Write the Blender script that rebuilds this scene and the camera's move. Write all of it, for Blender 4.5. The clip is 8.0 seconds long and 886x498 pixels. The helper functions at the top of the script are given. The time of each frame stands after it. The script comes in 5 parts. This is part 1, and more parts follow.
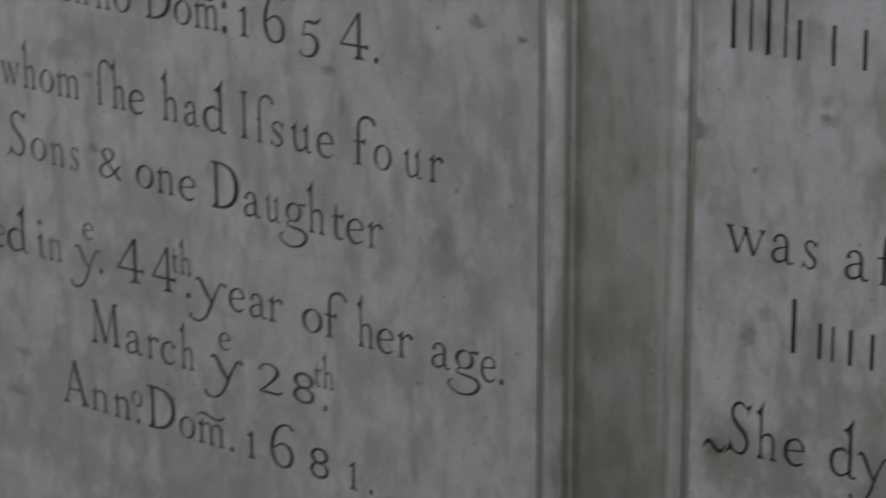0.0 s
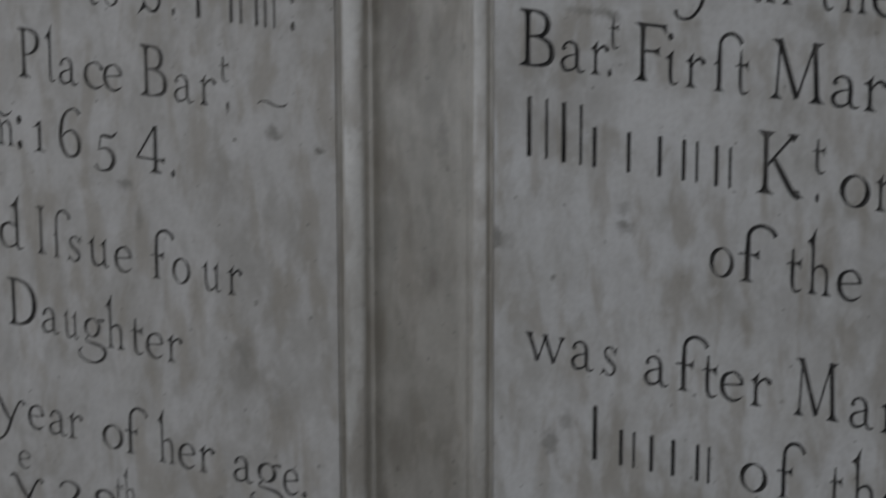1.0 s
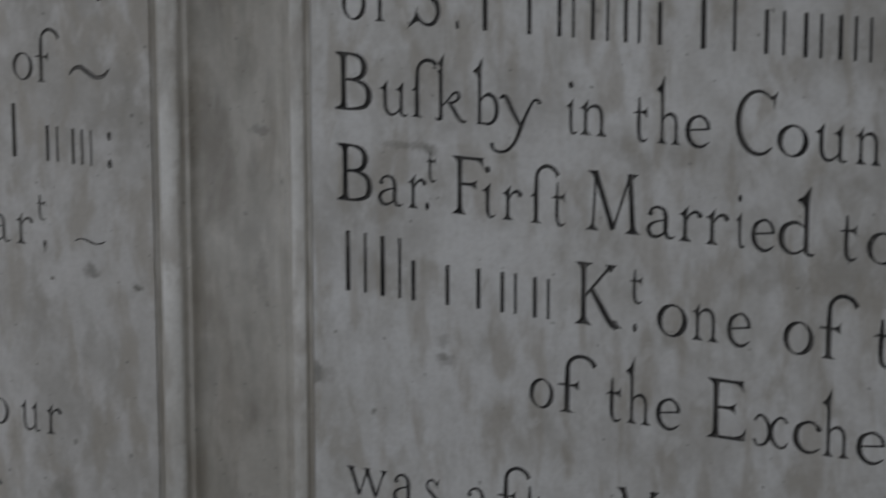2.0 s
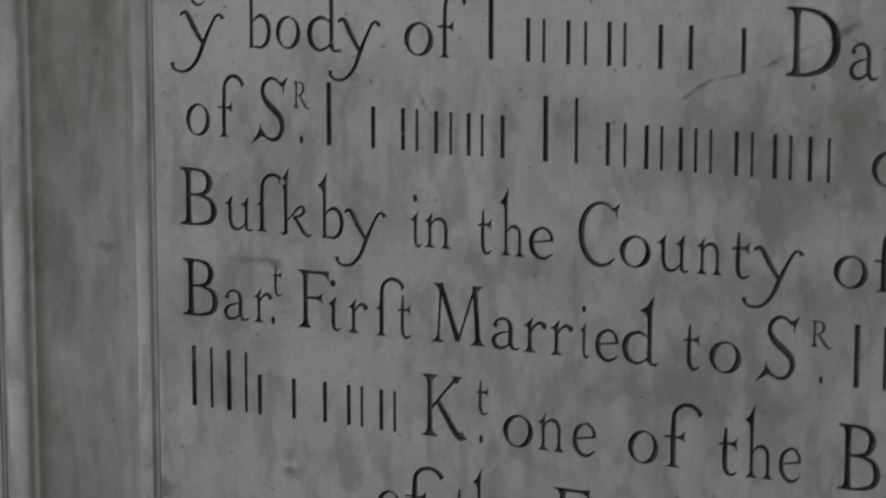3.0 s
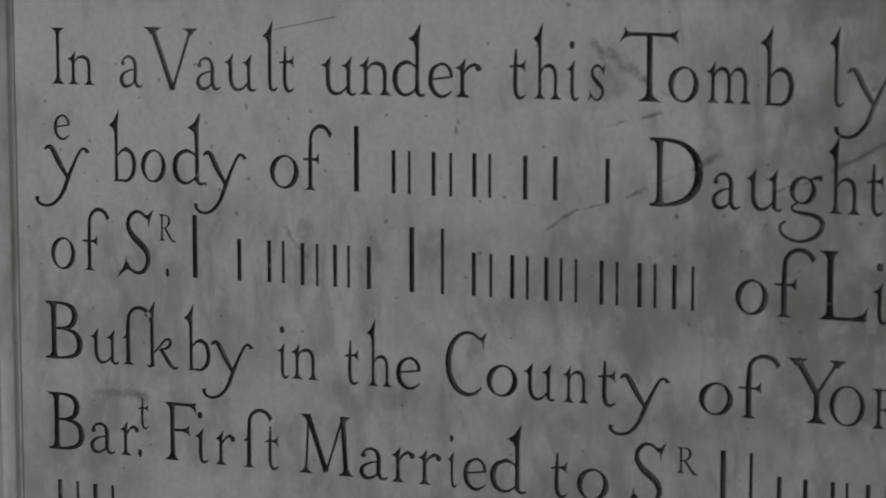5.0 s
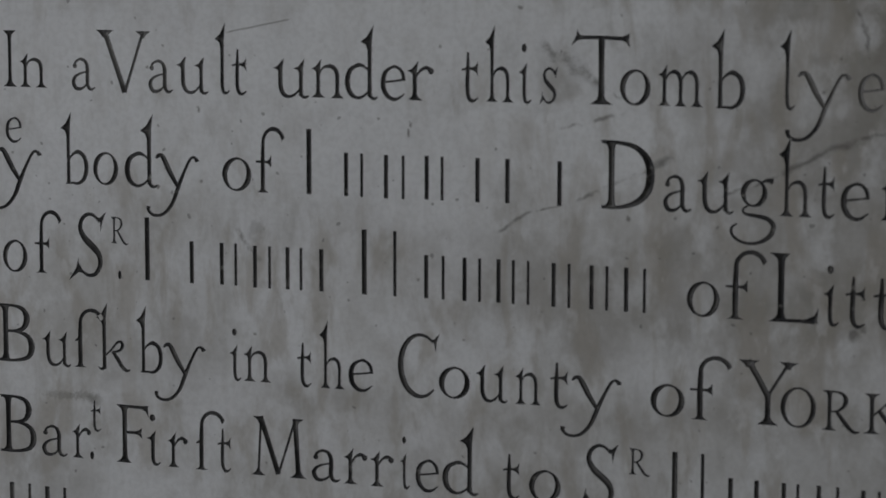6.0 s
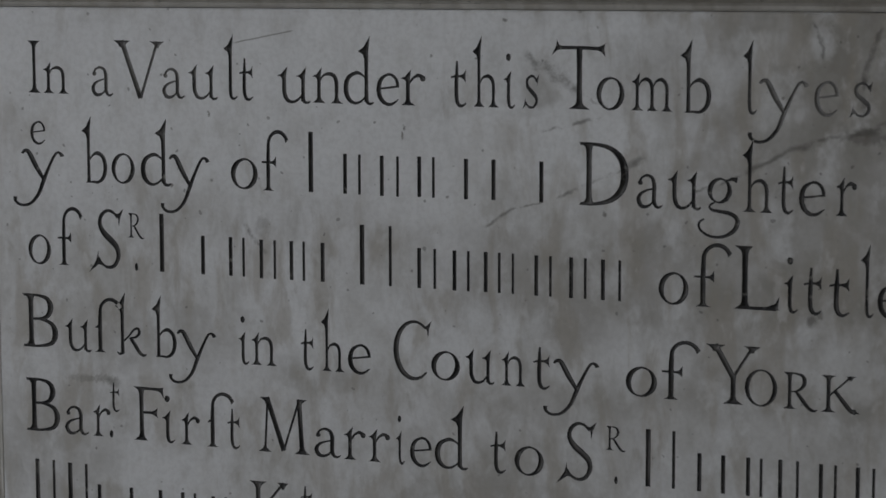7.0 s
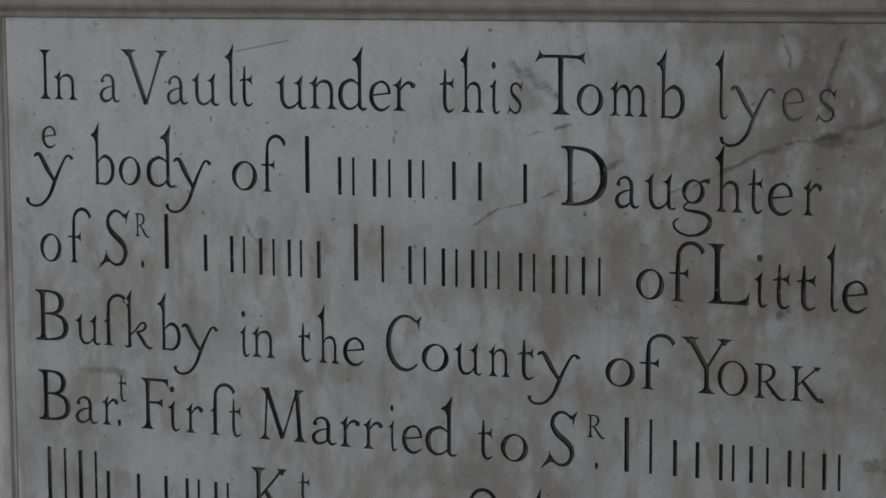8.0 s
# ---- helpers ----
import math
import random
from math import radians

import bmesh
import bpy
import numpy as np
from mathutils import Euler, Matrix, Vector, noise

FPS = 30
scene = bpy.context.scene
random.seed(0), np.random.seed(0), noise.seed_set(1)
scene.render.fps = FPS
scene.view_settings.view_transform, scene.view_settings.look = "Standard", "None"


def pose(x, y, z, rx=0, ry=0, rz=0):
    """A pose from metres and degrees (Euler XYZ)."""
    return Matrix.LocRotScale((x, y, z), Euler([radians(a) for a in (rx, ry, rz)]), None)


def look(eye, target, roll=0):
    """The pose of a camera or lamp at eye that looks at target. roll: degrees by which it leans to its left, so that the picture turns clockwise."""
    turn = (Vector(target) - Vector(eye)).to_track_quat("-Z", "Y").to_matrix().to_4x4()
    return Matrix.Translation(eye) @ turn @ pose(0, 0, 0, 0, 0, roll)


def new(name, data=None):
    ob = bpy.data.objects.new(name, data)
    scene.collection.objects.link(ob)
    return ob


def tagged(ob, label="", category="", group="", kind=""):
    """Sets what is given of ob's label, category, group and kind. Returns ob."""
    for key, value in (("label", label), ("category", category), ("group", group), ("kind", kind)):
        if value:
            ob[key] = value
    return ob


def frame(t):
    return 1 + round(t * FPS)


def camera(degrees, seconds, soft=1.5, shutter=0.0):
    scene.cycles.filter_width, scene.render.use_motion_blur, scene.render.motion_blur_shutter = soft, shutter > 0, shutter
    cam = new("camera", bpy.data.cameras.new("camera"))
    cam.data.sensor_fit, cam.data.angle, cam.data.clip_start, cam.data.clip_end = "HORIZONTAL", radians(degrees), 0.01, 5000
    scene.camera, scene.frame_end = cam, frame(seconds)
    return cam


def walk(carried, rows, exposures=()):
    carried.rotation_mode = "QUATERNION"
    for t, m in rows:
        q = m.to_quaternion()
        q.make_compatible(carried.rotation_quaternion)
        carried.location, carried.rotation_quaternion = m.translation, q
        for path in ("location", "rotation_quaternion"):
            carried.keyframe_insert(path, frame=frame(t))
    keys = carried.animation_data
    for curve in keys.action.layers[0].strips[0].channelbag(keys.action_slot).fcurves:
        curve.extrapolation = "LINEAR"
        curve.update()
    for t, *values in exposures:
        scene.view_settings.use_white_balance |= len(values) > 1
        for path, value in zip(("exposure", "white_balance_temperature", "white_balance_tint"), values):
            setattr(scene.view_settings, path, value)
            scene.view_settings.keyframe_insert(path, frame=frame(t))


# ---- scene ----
EXPO = -0.86
BASE = 1.40  # height of the second written line above the floor
cam = camera(16.68, 8.0, soft=1.5, shutter=0.5)
cam.data.dof.use_dof, cam.data.dof.focus_distance, cam.data.dof.aperture_fstop = True, 2.12, 13.5
# seconds, x, y, z, yaw, pitch, roll
PATH = [
    (0, 0.9534, -1.7209, 1.6494, 34.989, -17.916, -0.242),
    (0.5, 0.9602, -1.7081, 1.6447, 33.157, -17.190, -0.149),
    (1, 0.9591, -1.7095, 1.6464, 31.322, -15.799, -0.132),
    (1.5, 0.9614, -1.7094, 1.6454, 29.429, -14.264, -0.078),
    (2, 0.9608, -1.7130, 1.6465, 27.778, -13.241, -0.059),
    (2.2, 0.9567, -1.7159, 1.6553, 26.840, -12.933, 0.003),
    (3.3, 0.9644, -1.7269, 1.6454, 24.153, -10.393, -0.012),
    (3.5, 0.9608, -1.7290, 1.6451, 23.732, -10.037, 0.000),
    (4, 0.9573, -1.7333, 1.6515, 22.896, -9.375, -0.064),
    (4.5, 0.9533, -1.7392, 1.6558, 22.309, -8.969, -0.108),
    (6, 0.9454, -1.7485, 1.6575, 20.436, -8.755, 0.079),
    (6.5, 0.9755, -1.8041, 1.6742, 20.582, -9.028, -0.044),
    (7, 1.0155, -1.8873, 1.6904, 20.762, -9.130, -0.133),
    (7.5, 1.0537, -1.9649, 1.7099, 20.833, -9.296, -0.195),
    (8, 1.0735, -1.9834, 1.7131, 21.104, -9.298, -0.282),
]
walk(cam, [(t, pose(x, y, z, 90 + pitch, 0, yaw) @ pose(0, 0, 0, 0, 0, roll)) for t, x, y, z, yaw, pitch, roll in PATH],
     exposures=[(0.0, EXPO), (8.0, EXPO)])

# ---- world, window light ----
world = bpy.data.worlds.new("overcast_sky")
scene.world = world
world.use_nodes = True
wn = world.node_tree.nodes
sky = wn.new("ShaderNodeTexSky")
sky.sky_type, sky.sun_disc, sky.sun_elevation, sky.sun_rotation = "NISHITA", False, radians(35), radians(200)
wn["Background"].inputs["Strength"].default_value = 0.06
world.node_tree.links.new(sky.outputs[0], wn["Background"].inputs[0])

WIN_Y, WIN_Z, WIN_W, WIN_H = -3.1, 2.35, 2.4, 2.6
lamp = bpy.data.lights.new("window_light", "AREA")
lamp.shape, lamp.size, lamp.size_y, lamp.energy, lamp.color = "RECTANGLE", WIN_W, WIN_H, 105, (0.892, 0.925, 1.0)
window_light = new("window_light", lamp)
window_light.matrix_world = look((-3.1, WIN_Y, WIN_Z), (0.0, WIN_Y + 1.6, WIN_Z - 0.5))


# ---- materials ----
def material(name, rough=0.6):
    m = bpy.data.materials.new(name)
    m.use_nodes = True
    t = m.node_tree
    return m, t, t.nodes["Principled BSDF"], t.links


def mix_colour(t, fac, a, b):
    n = t.nodes.new("ShaderNodeMix")
    n.data_type = "RGBA"
    for socket, value in ((n.inputs[0], fac), (n.inputs[6], a), (n.inputs[7], b)):
        if isinstance(value, bpy.types.NodeSocket):
            t.links.new(value, socket)
        elif isinstance(value, tuple):
            socket.default_value = (*value, 1)
        else:
            socket.default_value = value
    return n.outputs[2]


def coords(t, scale=(1, 1, 1), shift=(0, 0, 0), turn=(0, 0, 0)):
    c = t.nodes.new("ShaderNodeNewGeometry")
    m = t.nodes.new("ShaderNodeMapping")
    m.inputs["Scale"].default_value, m.inputs["Location"].default_value, m.inputs["Rotation"].default_value = scale, shift, turn
    t.links.new(c.outputs["Position"], m.inputs[0])
    return m.outputs[0]


def noise_ramp(t, vec, scale, lo, hi, detail=4.0, rough=0.55, distort=0.0):
    n = t.nodes.new("ShaderNodeTexNoise")
    n.inputs["Scale"].default_value, n.inputs["Detail"].default_value = scale, detail
    n.inputs["Roughness"].default_value, n.inputs["Distortion"].default_value = rough, distort
    t.links.new(vec, n.inputs["Vector"])
    r = t.nodes.new("ShaderNodeMapRange")
    r.interpolation_type = "SMOOTHSTEP"
    r.inputs[1].default_value, r.inputs[2].default_value = lo, hi
    t.links.new(n.outputs[0], r.inputs[0])
    return r.outputs[0]


def maths(t, op, *values):
    n = t.nodes.new("ShaderNodeMath")
    n.operation = op
    for socket, value in zip(n.inputs, values):
        if isinstance(value, bpy.types.NodeSocket):
            t.links.new(value, socket)
        else:
            socket.default_value = value
    return n.outputs[0]


shared_nodes = {}


def shared_noise(t, scale, detail, rough=0.5):
    """One noise for all the marks of a material."""
    key = (t.as_pointer(), scale, detail, rough)
    if key not in shared_nodes:
        n = t.nodes.new("ShaderNodeTexNoise")
        n.inputs["Scale"].default_value, n.inputs["Detail"].default_value, n.inputs["Roughness"].default_value = scale, detail, rough
        t.links.new(place_of(t)[0], n.inputs["Vector"])
        shared_nodes[key] = n.outputs[0]
    return shared_nodes[key]


def place_of(t):
    """Position, and its x and z."""
    if t.as_pointer() not in shared_nodes:
        c, q = t.nodes.new("ShaderNodeNewGeometry"), t.nodes.new("ShaderNodeSeparateXYZ")
        t.links.new(c.outputs["Position"], q.inputs[0])
        shared_nodes[t.as_pointer()] = c.outputs["Position"], q.outputs[0], q.outputs[2]
    return shared_nodes[t.as_pointer()]


def smooth_range(t, value, lo, hi):
    r = t.nodes.new("ShaderNodeMapRange")
    r.interpolation_type = "SMOOTHSTEP"
    r.inputs[1].default_value, r.inputs[2].default_value = lo, hi
    t.links.new(value, r.inputs[0])
    return r.outputs[0]


def vein(t, x0, z0, x1, z1, width, wander=0.012, lo=0.35, hi=0.62):
    """A dark vein along the line from (x0, z0) to (x1, z1), wandering and broken."""
    _, x, z = place_of(t)
    length = math.hypot(x1 - x0, z1 - z0)
    dx, dz = (x1 - x0) / length, (z1 - z0) / length
    px, pz = maths(t, "SUBTRACT", x, x0), maths(t, "SUBTRACT", z, z0)
    along = maths(t, "ADD", maths(t, "MULTIPLY", px, dx), maths(t, "MULTIPLY", pz, dz))
    side = maths(t, "SUBTRACT", maths(t, "MULTIPLY", px, dz), maths(t, "MULTIPLY", pz, dx))
    stray = maths(t, "MULTIPLY", maths(t, "SUBTRACT", shared_noise(t, 34, 9, 0.68), 0.5), wander * 2)
    near = smooth_range(t, maths(t, "ABSOLUTE", maths(t, "ADD", side, stray)), width, 0.0)
    middle = maths(t, "ABSOLUTE", maths(t, "SUBTRACT", along, length / 2))
    ends = smooth_range(t, middle, length / 2 + 0.002, length / 2 - 0.002)
    gaps = smooth_range(t, shared_noise(t, 60, 6, 0.65), lo, hi)
    return maths(t, "MULTIPLY", maths(t, "MULTIPLY", near, ends), gaps)


DUN, DARK, PALE = (0.34, 0.325, 0.295), (0.15, 0.14, 0.125), (0.87, 0.885, 0.90)


def patch(t, x, z, rx, rz, wander=0.5):
    """A soft blot of that size with an uneven outline."""
    size = min(rx, rz)
    scale = 22 if size > 0.03 else 60 if size > 0.008 else 200 if size > 0.003 else 520
    _, px, pz = place_of(t)
    dx, dz = maths(t, "MULTIPLY_ADD", px, 1 / rx, -x / rx), maths(t, "MULTIPLY_ADD", pz, 1 / rz, -z / rz)
    far = maths(t, "SQRT", maths(t, "MULTIPLY_ADD", dx, dx, maths(t, "MULTIPLY", dz, dz)))
    ragged = maths(t, "MULTIPLY", maths(t, "SUBTRACT", shared_noise(t, scale, 5), 0.5), wander * 4)
    return smooth_range(t, maths(t, "ADD", far, ragged), 1.25, 0.35)


def marble(name, base, cloud, stain, veins=(), patches=(), rough=0.42, seed=0.0, cloudy=0.75, speck=0.5, drips=(), clean=()):
    m, t, p, L = material(name)
    soft = noise_ramp(t, coords(t, (1, 1, 0.8), (seed, 0, 0)), 13, 0.38, 0.66, 6, 0.62, 0.5)
    soiled = 1.0
    for place in clean:
        soiled = maths(t, "MULTIPLY", maths(t, "SUBTRACT", 1.0, maths(t, "MULTIPLY", patch(t, *place), 0.72)), soiled)
    c = mix_colour(t, maths(t, "MULTIPLY", maths(t, "MULTIPLY", soft, cloudy), soiled), base, cloud)
    n_broad = len([p for p in patches if p[0] is not DARK])
    for tone, strength, *place in patches[:n_broad]:
        c = mix_colour(t, maths(t, "MULTIPLY", patch(t, *place), strength), c, tone)
    pale = noise_ramp(t, coords(t, (1, 1, 0.7), (seed, 7, 0)), 32, 0.47, 0.66, 5, 0.60, 0.25)
    c = mix_colour(t, maths(t, "MULTIPLY", pale, 0.68), c, (min(0.82, base[0] * 1.12), min(0.835, base[1] * 1.12), min(0.85, base[2] * 1.13)))
    streak = noise_ramp(t, coords(t, (1.0, 1, 0.48), (seed, 0, 3)), 55, 0.48, 0.72, 5, 0.58, 0.4)
    c = mix_colour(t, maths(t, "MULTIPLY", maths(t, "MULTIPLY", streak, 0.40), soiled), c, (cloud[0] * 0.8, cloud[1] * 0.8, cloud[2] * 0.78))
    dapple = noise_ramp(t, coords(t, (1, 1, 0.8), (seed, 8, 2)), 58, 0.46, 0.66, 3, 0.5, 0.3)
    c = mix_colour(t, maths(t, "MULTIPLY", dapple, 0.20), c, (min(0.82, base[0] * 1.1), min(0.83, base[1] * 1.1), min(0.84, base[2] * 1.1)))
    freckle = noise_ramp(t, coords(t, (1, 1, 0.7), (seed, 6, 4)), 105, 0.50, 0.66, 4, 0.6, 0.5)
    c = mix_colour(t, maths(t, "MULTIPLY", freckle, 0.10), c, (cloud[0] * 0.78, cloud[1] * 0.77, cloud[2] * 0.75))
    smudge = noise_ramp(t, coords(t, (1, 1, 0.5), (seed, 5, 1)), 44, 0.56, 0.70, 5, 0.58, 0.5)
    c = mix_colour(t, maths(t, "MULTIPLY", maths(t, "MULTIPLY", smudge, 0.42), soiled), c, stain)
    wash = noise_ramp(t, coords(t, (1, 1, 0.34), (seed, 11, 5)), 46, 0.47, 0.64, 5, 0.56, 0.35)
    c = mix_colour(t, maths(t, "MULTIPLY", maths(t, "MULTIPLY", wash, 0.50), soiled), c, (stain[0] * 1.02, stain[1] * 0.98, stain[2] * 0.93))
    bloom = noise_ramp(t, coords(t, (1, 1, 0.6), (seed, 13, 1)), 70, 0.58, 0.70, 3, 0.5, 0.3)
    c = mix_colour(t, maths(t, "MULTIPLY", bloom, 0.38), c, (min(0.84, base[0] * 1.12), min(0.85, base[1] * 1.12), min(0.86, base[2] * 1.12)))
    spots = noise_ramp(t, coords(t, (1, 1, 0.75), (seed, 2, 0)), 17, 0.56, 0.76, 4, 0.5, 0.6)
    c = mix_colour(t, maths(t, "MULTIPLY", maths(t, "MULTIPLY", spots, 0.35), soiled), c, stain)
    crystal = noise_ramp(t, coords(t, (1, 1, 1), (seed, 3, 3)), 260, 0.40, 0.65, 2)
    c = mix_colour(t, maths(t, "MULTIPLY", crystal, 0.10), c, (0.30, 0.29, 0.28))
    specks = noise_ramp(t, coords(t, (1, 1, 1), (seed, 9, 0)), 190, 0.735, 0.78, 1, 0.3)
    c = mix_colour(t, maths(t, "MULTIPLY", specks, speck), c, (0.10, 0.095, 0.09))
    for tone, strength, *place in patches[n_broad:]:
        c = mix_colour(t, maths(t, "MULTIPLY", patch(t, *place), strength), c, tone)
    for strength, *place in drips:
        long = noise_ramp(t, coords(t, (1.0, 1, 0.26), (seed, 1, 6)), 60, 0.40, 0.70, 4, 0.5, 0.3)
        c = mix_colour(t, maths(t, "MULTIPLY", maths(t, "MULTIPLY", patch(t, *place), long), strength), c, (stain[0] * 0.55, stain[1] * 0.55, stain[2] * 0.55))
    for v in veins:
        c = mix_colour(t, maths(t, "MULTIPLY", vein(t, *v), 0.66), c, (0.13, 0.125, 0.115))
    L.new(c, p.inputs["Base Color"])
    r = noise_ramp(t, coords(t, (1, 1, 1), (seed, 4, 0)), 35, 0.3, 0.7, 4)
    L.new(maths(t, "ADD", maths(t, "MULTIPLY", r, 0.2), rough - 0.1), p.inputs["Roughness"])
    p.inputs["IOR"].default_value = 1.45
    where = coords(t)
    n = t.nodes.new("ShaderNodeTexNoise")
    n.inputs["Scale"].default_value, n.inputs["Detail"].default_value = 90, 6
    L.new(where, n.inputs["Vector"])
    b = t.nodes.new("ShaderNodeBump")
    b.inputs["Strength"].default_value, b.inputs["Distance"].default_value = 0.25, 0.001
    L.new(n.outputs[0], b.inputs["Height"])
    L.new(b.outputs[0], p.inputs["Normal"])
    return m


